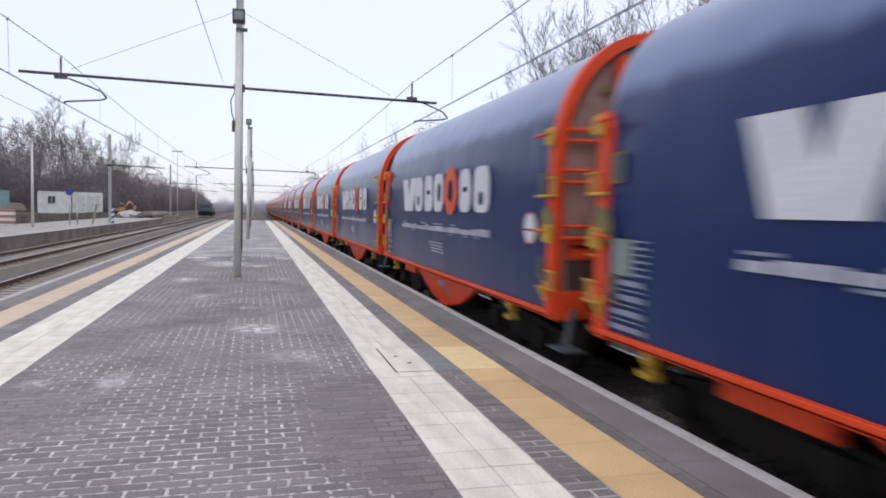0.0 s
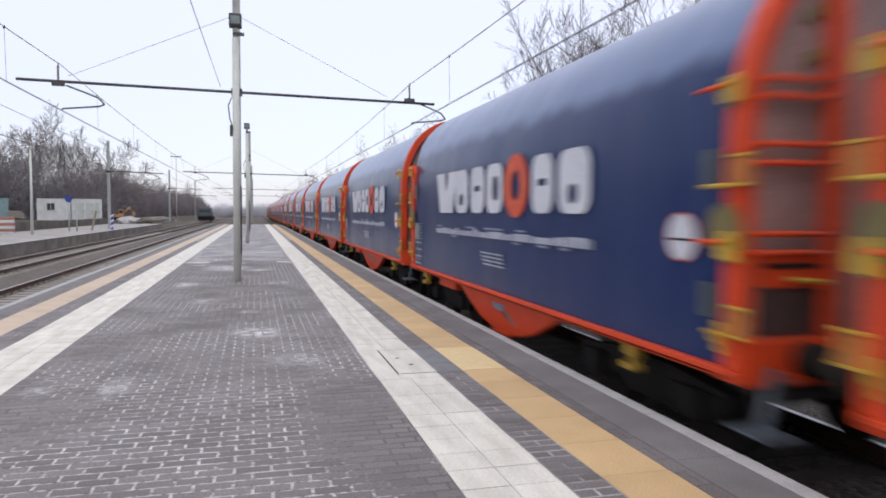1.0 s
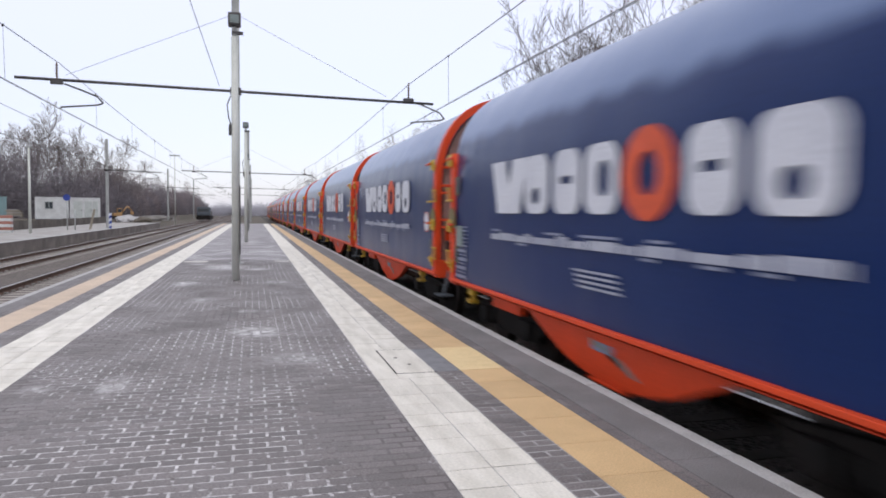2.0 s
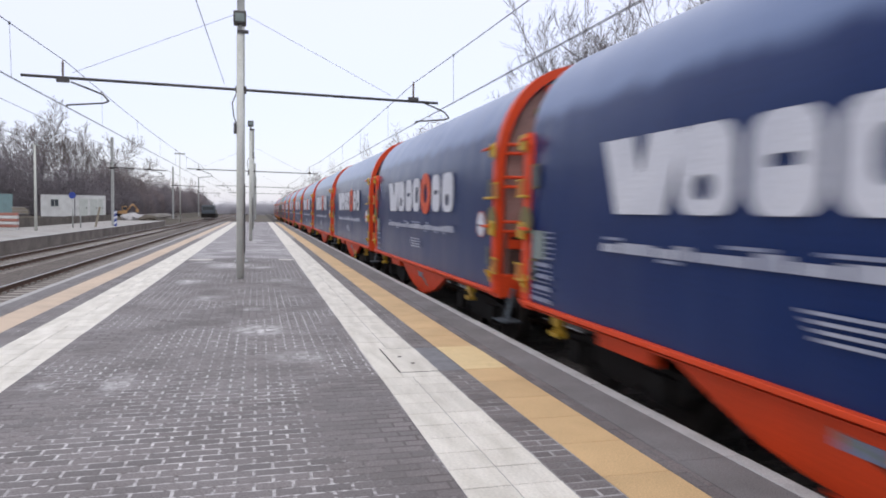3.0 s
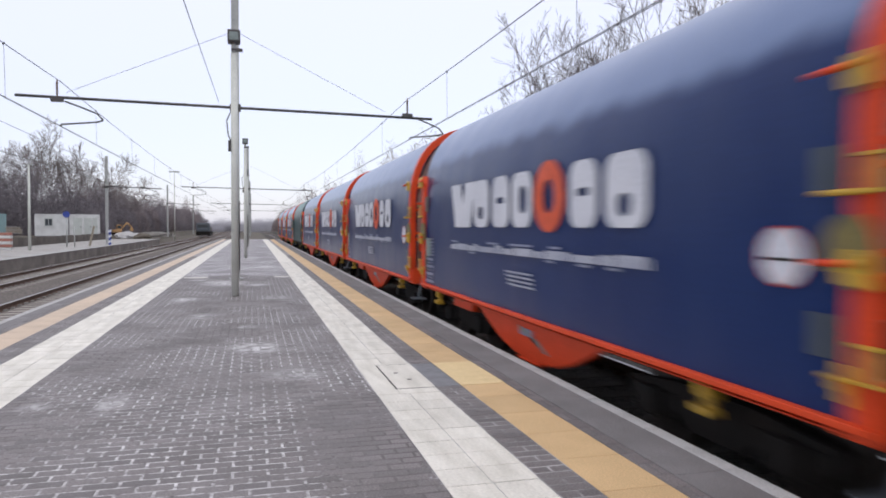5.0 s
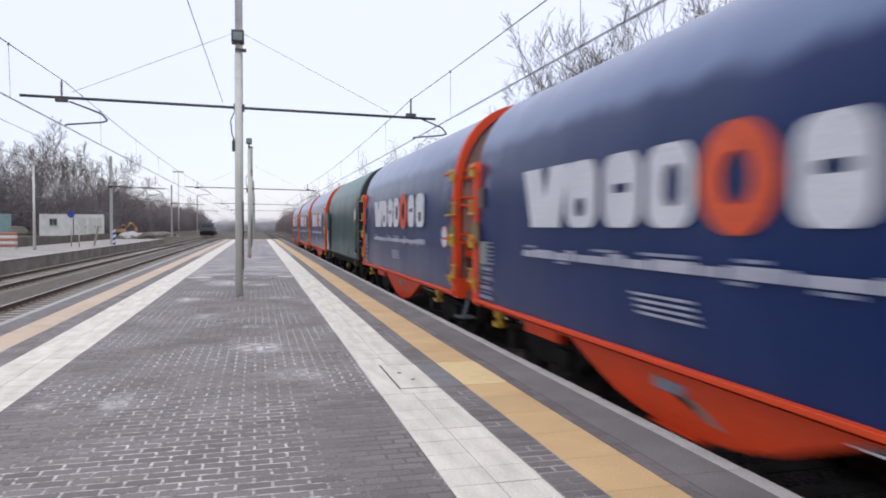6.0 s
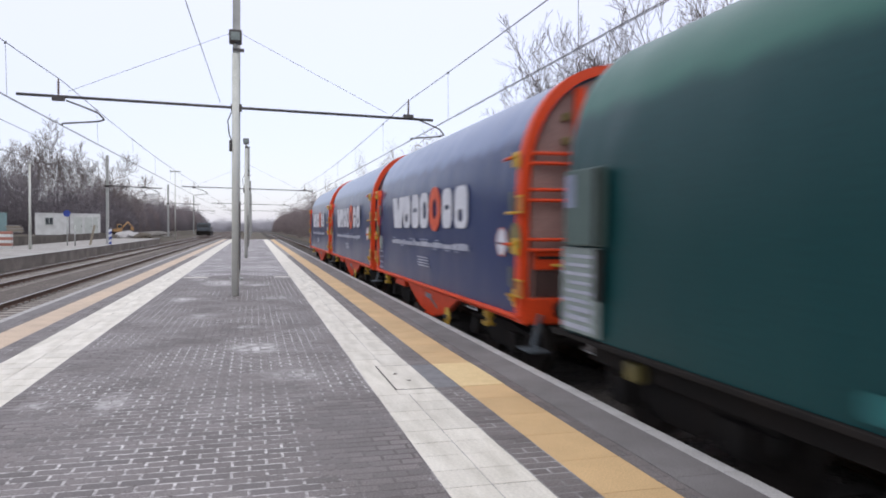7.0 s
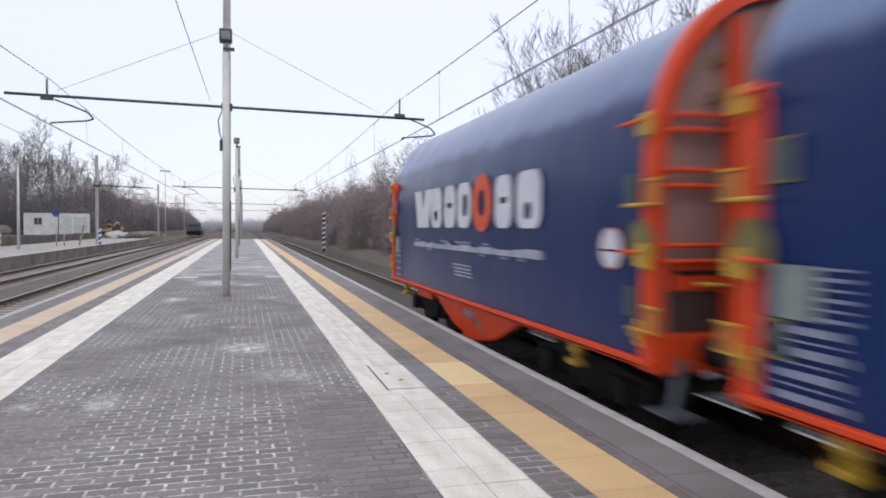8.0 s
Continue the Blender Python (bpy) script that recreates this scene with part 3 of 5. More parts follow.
def holed_print(outer, inner):
    """A flat print with a hole; both outlines have the same number of points, in (y, z)."""
    bm = bmesh.new()
    xs = (-WX - 0.0165, -WX - 0.0115)
    vs = [[bm.verts.new((x, y, z)) for y, z in o] for x, o in ((xs[0], outer), (xs[0], inner), (xs[1], inner), (xs[1], outer))]
    n = len(outer)
    for r in range(4):
        a, b = vs[r], vs[(r + 1) % 4]
        for k in range(n):
            j = (k + 1) % n
            bm.faces.new((a[k], a[j], b[j], b[k]))
    bmesh.ops.recalc_face_normals(bm, faces=bm.faces)
    return bm


def ring_print(y, z, ro_y, ro_z, ri_y, ri_z, n=28):
    bm = bmesh.new()
    xs = (-WX - 0.0165, -WX - 0.0115)
    vs = [[bm.verts.new((x, y + ry * math.cos(2 * math.pi * k / n), z + rz * math.sin(2 * math.pi * k / n))) for k in range(n)]
          for x, ry, rz in ((xs[0], ro_y, ro_z), (xs[0], ri_y, ri_z), (xs[1], ri_y, ri_z), (xs[1], ro_y, ro_z))]
    for r in range(4):
        a, b = vs[r], vs[(r + 1) % 4]
        for k in range(n):
            j = (k + 1) % n
            bm.faces.new((a[k], a[j], b[j], b[k]))
    bmesh.ops.recalc_face_normals(bm, faces=bm.faces)
    return bm


def lathe(prof, x, y, sides=10):
    """A turned solid on an upright axis; prof: (radius, height)."""
    bm = bmesh.new()
    rings = [[bm.verts.new((x + r * math.cos(6.2832 * k / sides), y + r * math.sin(6.2832 * k / sides), z)) for k in range(sides)] for r, z in prof]
    for a, b in zip(rings, rings[1:]):
        for k in range(sides):
            j = (k + 1) % sides
            bm.faces.new((a[k], a[j], b[j], b[k])).smooth = True
    bm.faces.new(rings[0][::-1])
    bm.faces.new(rings[-1])
    return bm


def wheel_mesh(x):
    bm = bmesh.new()
    tube(bm, (x - 0.065, 0, 0), (x + 0.065, 0, 0), 0.46, 0.455, 24)
    s = 1 if x > 0 else -1
    tube(bm, (x - s * 0.095, 0, 0), (x - s * 0.065, 0, 0), 0.49, 0.49, 24)
    tube(bm, (x + s * 0.065, 0, 0), (x + s * 0.12, 0, 0), 0.13, 0.1, 12)
    return bm


def bogie(wagon, y):
    b = part("bogie", bx(-0.95, 0.95, y - 0.28, y + 0.28, 0.52, 0.78, bevel=0.03), BLACK, wagon, "grimy black two-axle bogie")
    for s in (-1, 1):
        o = [(y - 1.35, 0.5), (y - 1.25, 0.42), (y - 0.55, 0.42), (y - 0.35, 0.3), (y + 0.35, 0.3), (y + 0.55, 0.42), (y + 1.25, 0.42),
             (y + 1.35, 0.5), (y + 1.35, 0.62), (y + 0.5, 0.7), (y - 0.5, 0.7), (y - 1.35, 0.62)]
        part("side_frame", prism(bmesh.new(), o, "x", s * 1.0 - 0.06, s * 1.0 + 0.06), BLACK, b)
        for d in (-0.9, 0.9):
            w = part("wheel", wheel_mesh(s * 0.78), WHEEL, b, "dark steel wheel")
            w.location = (0, y + d, 0.46)
            part("axle_box", bx(s * 1.08 - 0.1, s * 1.08 + 0.1, y + d - 0.16, y + d + 0.16, 0.33, 0.6, bevel=0.025), BLACK, b)
            for o2 in (-0.26, 0.26):
                part("spring", lathe([(0.05 + 0.025 * (k % 2), 0.34 + k * 0.022) for k in range(12)], s * 1.05, y + d + o2), BLACK, b)
    for d in (-0.9, 0.9):
        part("axle", tube(bmesh.new(), (-0.7, y + d, 0.46), (0.7, y + d, 0.46), 0.085), WHEEL, b)


def running_gear(wagon):
    part("centre_beam", bx(-0.45, 0.45, -5.5, 5.5, 0.78, 0.96), BLACK, wagon, "grimy black underframe")
    for y in (-3.55, 3.55):
        bogie(wagon, y)
    part("brake_cylinder", tube(bmesh.new(), (-0.3, 0.4, 0.62), (-0.3, 1.2, 0.62), 0.17, 0.17, 14), BLACK, wagon)
    part("air_pipe", tube(bmesh.new(), (-0.9, -5.4, 0.84), (-0.9, 5.4, 0.84), 0.025, 0.025, 6), BLACK, wagon)
    for s in (-1, 1):
        for x in (-0.875, 0.875):
            bf = part("buffer", tube(bmesh.new(), (x, s * 5.5, 1.05), (x, s * 5.82, 1.05), 0.13, 0.11, 14), BLACK, wagon, "black steel buffer")
            bm = bmesh.new()
            tube(bm, (x, s * 5.82, 1.05), (x, s * 5.95, 1.05), 0.08, 0.08, 12)
            tube(bm, (x, s * 5.95, 1.05), (x, s * 6.0, 1.05), 0.21, 0.225, 20)
            part("buffer_head", bm, WHEEL, bf)
        hk = bmesh.new()
        path_tube(hk, [(0, s * 5.5, 1.02), (0, s * 5.85, 1.0), (0, s * 6.0, 0.9)], 0.035)
        part("coupling_hook", hk, BLACK, wagon)
        hose = bmesh.new()
        path_tube(hose, [(-0.35, s * 5.5, 0.95), (-0.35, s * 5.75, 0.85), (-0.33, s * 5.9, 0.62), (-0.3, s * 6.0, 0.5)], 0.025)
        part("brake_hose", hose, BLACK, wagon)


def foot_step(wagon, y):
    """Hanging step at the wagon's corner."""
    st = part("foot_step", bx(-1.45, -1.15, y - 0.2, y + 0.2, 0.53, 0.555, bevel=0.008), STEP_GREY, wagon, "blue-grey steel foot step")
    part("hanger", prism(bmesh.new(), [(-1.33, 0.56), (-1.29, 0.56), (-1.19, 1.0), (-1.23, 1.0)], "y", y - 0.045, y + 0.045), STEP_GREY, st)


def latch(wagon, y, z, d, size, lever, material):
    """A hood latch on the end hoop: claw, keeper plate and, on some, a lever."""
    bm = bmesh.new()
    prism(bm, [(y - 0.11 * size, z - 0.12 * size), (y + 0.11 * size, z - 0.1 * size), (y + 0.13 * size, z + 0.02), (y + 0.05 * size, z + 0.14 * size),
               (y - 0.09 * size, z + 0.1 * size)], "x", -WX - 0.08, -WX - 0.036)
    tube(bm, (-WX - 0.088, y - 0.03, z + 0.05), (-WX - 0.085, y + 0.2 * d * size, z + 0.03), 0.022, 0.018, 8)
    la = part("latch", bm, material, wagon, "yellow hood latch")
    part("keeper", bx(-WX - 0.04, -WX - 0.024, y - 0.035, y + 0.035, z - 0.12, z + 0.12, bevel=0.008), material, la)
    if lever:
        lv = bmesh.new()
        tube(lv, (-WX - 0.09, y + 0.05 * d, z + 0.04), (-WX - 0.1, y + 0.32 * d, z + 0.03), 0.025, 0.02, 8)
        part("lever", lv, ORANGE, la, "orange lever")


def latch_box(wagon, y, z):
    """A dull amber strap box with bright rims above and below."""
    b = part("strap_box", bx(-WX - 0.055, -WX - 0.024, y - 0.1, y + 0.1, z - 0.1, z + 0.1, bevel=0.012), AMBER, wagon, "amber strap box")
    for e2 in (-0.105, 0.105):
        part("rim", bx(-WX - 0.07, -WX - 0.026, y - 0.105, y + 0.105, z + e2 - 0.012, z + e2 + 0.012, bevel=0.005), YELLOW, b, "bright yellow rim")


def latch_disc(wagon, y, z, d):
    """A half-round olive guard plate behind the middle latch."""
    o = [(y + d * 0.2 * math.cos(radians(a2)), z + 0.23 * math.sin(radians(a2))) for a2 in range(0, 181, 20)] + [(y - d * 0.2, z - 0.12), (y + d * 0.2, z - 0.12)]
    part("guard_plate", prism(bmesh.new(), o, "x", -WX - 0.036, -WX - 0.022), OLIVE_YELLOW, wagon, "olive-yellow half-round guard plate")


def trailing_end(wagon, frame_mat, wall_mat):
    """The end that passes last: hoop, recessed wall, posts, rungs."""
    b = -5.5
    fr = part("end_frame", arch_mesh(-5.5, -5.33, 0.02, 0.12), frame_mat, wagon)
    part("end_wall", end_panel(-5.4, -5.34), wall_mat, wagon, "brown-grey recessed end wall")
    part("end_sill", bx(-WX + 0.02, WX - 0.02, b - 0.02, b + 0.3, 0.86, 1.2, bevel=0.02), frame_mat, wagon)
    for x in (-0.62, 0.62):
        part("end_post", bx(x - 0.07, x + 0.07, b + 0.01, b + 0.1, 1.2, 4.02, bevel=0.012), frame_mat, wagon)
    for z in (1.84, 1.98, 2.5, 2.64, 2.99, 3.12):
        part("rung", tube(bmesh.new(), (-WX + 0.1, b + 0.03, z), (-0.6, b + 0.03, z), 0.024, 0.024, 8), frame_mat, fr)
    part("end_plate", bx(-WX + 0.2, -0.6, b + 0.05, b + 0.09, 1.58, 1.82), frame_mat, fr)
    part("plate_slot", bx(-WX + 0.24, -0.7, b + 0.04, b + 0.049, 1.72, 1.76), BLACK, fr, "dark slot in the orange plate")
    # added dark plate stands in for the dark opening low on the end
    part("lower_opening", bx(-WX + 0.22, -0.7, b + 0.065, b + 0.098, 1.22, 1.56), DARK_BROWN, fr, "dark brown plate in place of the lower end opening")
    for z in (3.3, 3.62):
        part("chain_bracket", bx(-0.86, -0.75, b + 0.05, b + 0.09, z - 0.055, z + 0.055, bevel=0.02), OLIVE_YELLOW, fr, "olive-yellow chain bracket")
    part("opening_rail", tube(bmesh.new(), (-1.0, b + 0.02, 1.64), (-0.66, b + 0.02, 1.62), 0.02, 0.02, 8), YELLOW, fr, "yellow grab rail")


def leading_end(wagon, frame_mat, wall_mat):
    """The end that passes first: the hood runs out over it, and corner posts stand at its sides."""
    part("leading_end_wall", end_panel(5.432, 5.47), wall_mat, wagon, "brown-grey end wall")
    part("end_sill", bx(-WX + 0.02, WX - 0.02, 5.25, 5.5, 0.86, 1.2, bevel=0.02), frame_mat, wagon)
    for s in (-1, 1):
        part("corner_post", prism(bmesh.new(), [(5.24, 0.9), (5.44, 0.9), (5.44, 3.14), (5.39, 3.16), (5.28, 3.0), (5.24, 2.8)], "x",
                                  *sorted((s * (WX - 0.09), s * (WX + 0.024)))), frame_mat, wagon, "orange corner post")


def data_panel(wagon, y0):
    """Printed wagon data at the leading end: a sheet and rows of unreadable writing."""
    sh = part("data_sheet", slab([(y0 + 0.36, 1.55), (y0, 1.55), (y0, 1.9), (y0 + 0.36, 1.9)]), SHEET_GREY, wagon, "grey-green data sheet")
    rng = random.Random(12)
    for k in range(6):
        z, h = 1.885 - k * 0.062, (0.008, 0.012)[k % 2]
        part("data_line", slab([(y0 - 0.27, z - h), (y0 - 0.03, z - h), (y0 - 0.03, z + h), (y0 - 0.27, z + h)]), MARK_GREY, sh, "faded white lettering bar")
    for k in range(7):
        z, h = 1.49 - k * 0.072, (0.028, 0.007)[k % 2]
        y, last = y0 + 0.36 - rng.uniform(0, 0.05), y0 - rng.uniform(0.14, 0.27)
        while y > last + 0.03:
            step = rng.uniform(0.1, 0.4)
            e2 = max(last, y - step)
            part("data_line", slab([(e2, z - h), (y, z - h), (y, z + h * rng.uniform(0.4, 1)), (e2, z + h)]), MARK_GREY, sh, "faded white lettering bar")
            y = e2 - rng.uniform(0.015, 0.05)


def goods_wagon():
    w = thing("goods_wagon", "blue tarpaulin-hooded goods wagon with orange frame", "goods wagon", pose(0, 0, RAIL_Z), group="wagons of the train")
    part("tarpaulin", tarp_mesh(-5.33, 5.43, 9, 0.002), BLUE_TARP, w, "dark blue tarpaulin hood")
    trailing_end(w, ORANGE, END_WALL)
    leading_end(w, ORANGE, END_WALL)
    for s in (-1, 1):
        # side sill: a thin ledge over a shallow web
        part("side_sill", bx(*sorted((s * (WX + 0.05), s * (WX - 0.12))), -5.5, 5.44, 0.93, 0.98, bevel=0.01), ORANGE, w, "orange side sill")
        part("sill_web", bx(*sorted((s * (WX - 0.2), s * (WX - 0.14))), -5.45, 5.4, 0.872, 0.93), ORANGE, w)
        part("lower_flange", bx(*sorted((s * (WX - 0.2), s * (WX - 0.08))), -5.45, 5.4, 0.86, 0.872), ORANGE, w)
        part("side_web", bx(*sorted((s * 1.12, s * 1.17)), -5.4, 5.3, 0.78, 0.93), BLACK, w)
        belly = [(2.32, 0.93), (2.1, 0.8), (1.55, 0.61), (1.05, 0.46), (0.6, 0.385), (0.1, 0.355), (-0.45, 0.37), (-0.85, 0.42), (-1.25, 0.52), (-1.7, 0.7), (-2.1, 0.85), (-2.5, 0.93)]
        part("fishbelly_beam", prism(bmesh.new(), belly, "x", s * 1.24 - 0.05, s * 1.24 + 0.05), ORANGE, w, "orange fish-belly side beam")
        part("flange", bx(s * 1.24 - 0.09, s * 1.24 + 0.09, -0.4, 0.35, 0.34, 0.359), ORANGE, w)
        part("beam_bracket", bx(s * 1.24 - 0.06, s * 1.24 + 0.06, 2.52, 3.62, 0.7, 0.93, bevel=0.015), ORANGE, w)
        part("plate_mark", bx(*sorted((s * 1.292, s * 1.3)), -0.1, 0.35, 0.66, 0.76), MARK_GREY, w, "worn pale stencil bar")
    running_gear(w)
    for y, z in ((-3.8, 0.76), (4.6, 0.76)):
        bm = bmesh.new()
        box(bm, -1.37, -1.24, y - 0.085, y + 0.085, z - 0.01, z + 0.12, bevel=0.025)
        box(bm, -1.33, -1.26, y - 0.05, y + 0.05, z - 0.07, z - 0.008)
        box(bm, -1.39, -1.24, y - 0.1, y + 0.1, z - 0.14, z - 0.072, bevel=0.02)
        part("brake_lever_box", bm, YELLOW, w, "yellow brake changeover box")
    part("plate_mark", prism(bmesh.new(), [(0.35, 0.78), (-0.05, 0.7), (-0.5, 0.52), (-0.62, 0.52), (-0.25, 0.66), (0.35, 0.72)], "x", -1.302, -1.292), SHEET_GREY, w, "slanting grey bracket plate")
    foot_step(w, -5.6)
    for y, d in ((-5.42, 1), (5.4, -1)):
        latch(w, y, 3.02, d, 0.8, True, YELLOW)
        latch_box(w, y - 0.1 * d, 2.44)
        latch_disc(w, y + 0.08 * d, 1.98, d)
        latch(w, y, 1.88, d, 0.85, True, YELLOW)
        latch_box(w, y - 0.1 * d, 1.34)
        latch(w, y + 0.1 * d, 1.2, d, 0.35, False, YELLOW)
        part("strap_rod", tube(bmesh.new(), (-WX - 0.09, y - 0.06 * d, 2.33), (-WX - 0.09, y + 0.26 * d, 2.33), 0.02, 0.02, 8), YELLOW, w, "yellow strap rod")
    for y0, y1, z0, z1 in ((-5.22, -5.06, 1.33, 1.6), (-5.22, -5.06, 2.36, 2.62), (4.94, 5.18, 2.44, 2.72), (4.98, 5.18, 1.28, 1.53)):
        pt = part("corner_patch", slab([(y0, z0), (y1, z0), (y1, z1), (y0, z1)]), OLIVE, w, "grey-green reinforcing patch")
        if y0 > 0:
            for z in (z0, z1):
                part("patch_rim", slab([(y0, z - 0.011), (y1, z - 0.011), (y1, z + 0.011), (y0, z + 0.011)], 0.008), OLIVE_YELLOW, pt, "olive-yellow strap rim")
    # company mark as plain shapes: a notched white block, rounded white blocks with slots, one orange ring
    z0, z1 = 2.12, 2.84
    zc, hh = (z0 + z1) / 2, z1 - z0
    part("company_mark", slab([(3.24, z1), (2.98, z0), (2.13, z0), (1.88, z1), (2.42, z1), (2.54, z0 + 0.36), (2.67, z1)]), MARK_WHITE, w, "white notched block of the company mark")
    for y, wd, hy, hz, hw, hgt in ((1.58, 0.74, 0.02, -0.14, 0.24, 0.2), (0.72, 0.7, 0.0, 0.02, 0.3, 0.09), (-0.09, 0.7, -0.06, 0.0, 0.26, 0.36),
                                   (-1.86, 0.64, 0.0, 0.02, 0.28, 0.09), (-2.74, 0.78, 0.02, -0.14, 0.26, 0.22)):
        part("company_mark", holed_print(rounded(y, zc, wd, hh, 0.2), rounded(y + hy, zc + hz, hw, hgt, min(hw, hgt) * 0.45)), MARK_WHITE, w, "white rounded block of the company mark")
    part("company_ring", ring_print(-0.96, zc + 0.01, 0.44, 0.43, 0.17, 0.2), MARK_RED, w, "orange ring mark")
    y = 3.24
    rng = random.Random(4)
    while y > -3.2:
        step = min(rng.uniform(0.22, 0.8), y + 3.24)
        up = rng.choice((-0.02, 0.0, 0.015))
        part("lettering_bar", slab([(y, 1.745), (y - step + 0.04, 1.745), (y - step + 0.04, 1.845 + up), (y, 1.845 + up)]), MARK_FADED, w, "white bar of small lettering")
        y -= step
    for y, ln, z in ((3.2, 0.35, 1.878), (1.3, 0.5, 1.883), (0.35, 0.8, 1.883), (-1.0, 0.3, 1.883), (2.2, 0.3, 1.715), (-0.9, 0.22, 1.715), (-1.75, 0.3, 1.715), (-2.4, 0.25, 1.715)):
        part("lettering_bar", slab([(y, z - 0.014), (y - ln, z - 0.014), (y - ln, z + 0.014), (y, z + 0.014)]), MARK_GREY, w, "faint bar of small lettering")
    for k in range(4):
        part("data_line", slab([(0.5 - 0.04 * k, 1.53 - k * 0.056), (-0.45 - 0.03 * k, 1.53 - k * 0.056), (-0.45 - 0.03 * k, 1.505 - k * 0.056), (0.5 - 0.04 * k, 1.505 - k * 0.056)]), MARK_FADED, w)
    disc = part("round_sign", slab(rounded(-4.78, 1.935, 0.38, 0.38, 0.18)), MARK_WHITE, w, "white round hazard-style sign with dark bar")
    part("sign_bar", slab([(-4.94, 1.905), (-4.62, 1.905), (-4.62, 1.926), (-4.94, 1.926)], 0.008), BLACK, disc)
    part("sign_rim", ring_print(-4.78, 1.935, 0.205, 0.205, 0.194, 0.194), MARK_RED, disc)
    data_panel(w, 4.74)
    return w


def add_handwheel(w):
    hw = part("handwheel", tube(bmesh.new(), (-1.42, -1.75, 0.5), (-1.39, -1.75, 0.5), 0.17, 0.17, 20), YELLOW, w, "yellow brake handwheel")
    part("hub", tube(bmesh.new(), (-1.46, -1.75, 0.5), (-1.2, -1.75, 0.5), 0.045, 0.045, 10), DARK_STEEL, hw)


def green_goods_wagon():
    w = thing("goods_wagon", "dark green tarpaulin-hooded goods wagon, worn, with black frame", "goods wagon", pose(0, 0, RAIL_Z), group="wagons of the train")
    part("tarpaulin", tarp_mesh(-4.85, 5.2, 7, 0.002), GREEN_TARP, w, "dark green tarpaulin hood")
    for s in (-1, 1):
        part("side_sill", bx(*sorted((s * (WX + 0.03), s * (WX - 0.14))), -5.5, 5.5, 0.925, 0.975, bevel=0.01), BLACK, w)
        part("side_web", bx(s * 1.2 - 0.05, s * 1.2 + 0.05, -4.9, 4.9, 0.7, 0.88), BLACK, w)
    part("end_hood", arch_mesh(-5.3, -4.85, -0.02, 0.25), SHADED_GREEN, w, "green end hood, its shade painted dark")
    part("end_wall", end_panel(-5.2, -5.1), BLACK, w, "black end wall")
    part("leading_end_wall", end_panel(5.2, 5.3), BLACK, w)
    part("end_platform", bx(-1.35, 1.35, -5.75, -5.2, 0.92, 1.0), BLACK, w)
    for z, m2 in ((1.62, SHEET_GREY), (1.98, SHEET_GREY), (2.98, SHEET_GREY)):
        part("handrail", tube(bmesh.new(), (-1.4, -5.05, z), (-1.4, -5.78, z), 0.02, 0.02, 8), m2, w, "pale handrail")
    for y in (-5.3, -5.76):
        part("end_post", bx(-1.43, -1.36, y - 0.035, y + 0.035, 0.95, 2.98), BLACK, w)
    latch(w, -5.05, 1.85, -1, 0.6, False, OLIVE_YELLOW)
    latch(w, -5.05, 1.3, -1, 0.6, False, OLIVE_YELLOW)
    part("lock_rod", tube(bmesh.new(), (-WX - 0.09, -5.2, 1.2), (-WX - 0.09, -5.2, 2.35), 0.02, 0.02, 8), OLIVE, w, "grey vertical lock rod")
    # leading end: a raised locker over a data board
    door = part("locker", bx(-WX - 0.11, -WX - 0.03, 4.2, 5.0, 1.95, 2.75, bevel=0.02), LOCKER_GREEN, w, "raised grey-green locker door")
    part("locker_edge", bx(-WX - 0.118, -WX - 0.111, 4.2, 4.3, 1.97, 2.73), BLACK, door)
    part("locker_sheet", bx(-WX - 0.118, -WX - 0.111, 4.75, 4.95, 2.35, 2.7), MARK_GREY, door, "pale paper sheet")
    board = part("data_board", bx(-WX - 0.06, -WX - 0.03, 4.3, 5.15, 1.02, 1.93, bevel=0.01), SHEET_GREY, w, "grey-green data board")
    part("board_gap", bx(-WX - 0.075, -WX - 0.061, 4.22, 4.36, 1.4, 1.92), BLACK, board)
    for k in range(9):
        z = 1.06 + k * 0.095
        part("data_line", bx(-WX - 0.066, -WX - 0.0605, 4.42 + 0.05 * (k % 2), 5.1 - 0.07 * (k % 3), z, z + (0.05 if k < 3 else 0.035)), MARK_FADED, board)
    # signs and repairs on the hood
    plate = part("sign_plate", slab([(-4.85, 2.2), (-4.28, 2.2), (-4.28, 2.86), (-4.85, 2.86)]), OLIVE, w, "dull plate under the sign")
    part("hazard_sign", slab(rounded(-4.5, 2.54, 0.34, 0.44, 0.12), 0.008), MARK_WHITE, plate, "white sign with red rim")
    part("sign_bar", slab([(-4.6, 2.66), (-4.4, 2.66), (-4.4, 2.72), (-4.6, 2.72)], 0.012), MARK_RED, plate)
    part("sign_bar", slab([(-4.6, 2.36), (-4.4, 2.36), (-4.4, 2.42), (-4.6, 2.42)], 0.012), MARK_RED, plate)
    part("small_plate", slab(rounded(-4.66, 1.78, 0.26, 0.2, 0.03)), MARK_GREY, w)
    part("side_flap", slab([(-4.86, 1.15), (-4.28, 1.15), (-4.28, 1.2), (-4.86, 1.2)]), MARK_GREY, w)
    for k in range(3):
        part("data_line", slab([(0.2, 1.7 - k * 0.085), (-0.26, 1.7 - k * 0.085), (-0.26, 1.66 - k * 0.085), (0.2, 1.66 - k * 0.085)]), SHEET_GREY, w)
    for y, z, a, h in ((-3.33, 1.68, 0.3, 0.2), (-2.3, 1.13, 0.32, 0.22), (1.02, 1.12, 0.26, 0.18)):
        part("repair_patch", slab(rounded(y, z, a, h, 0.07)), TEAL, w, "bright teal repair patch")
    running_gear(w)
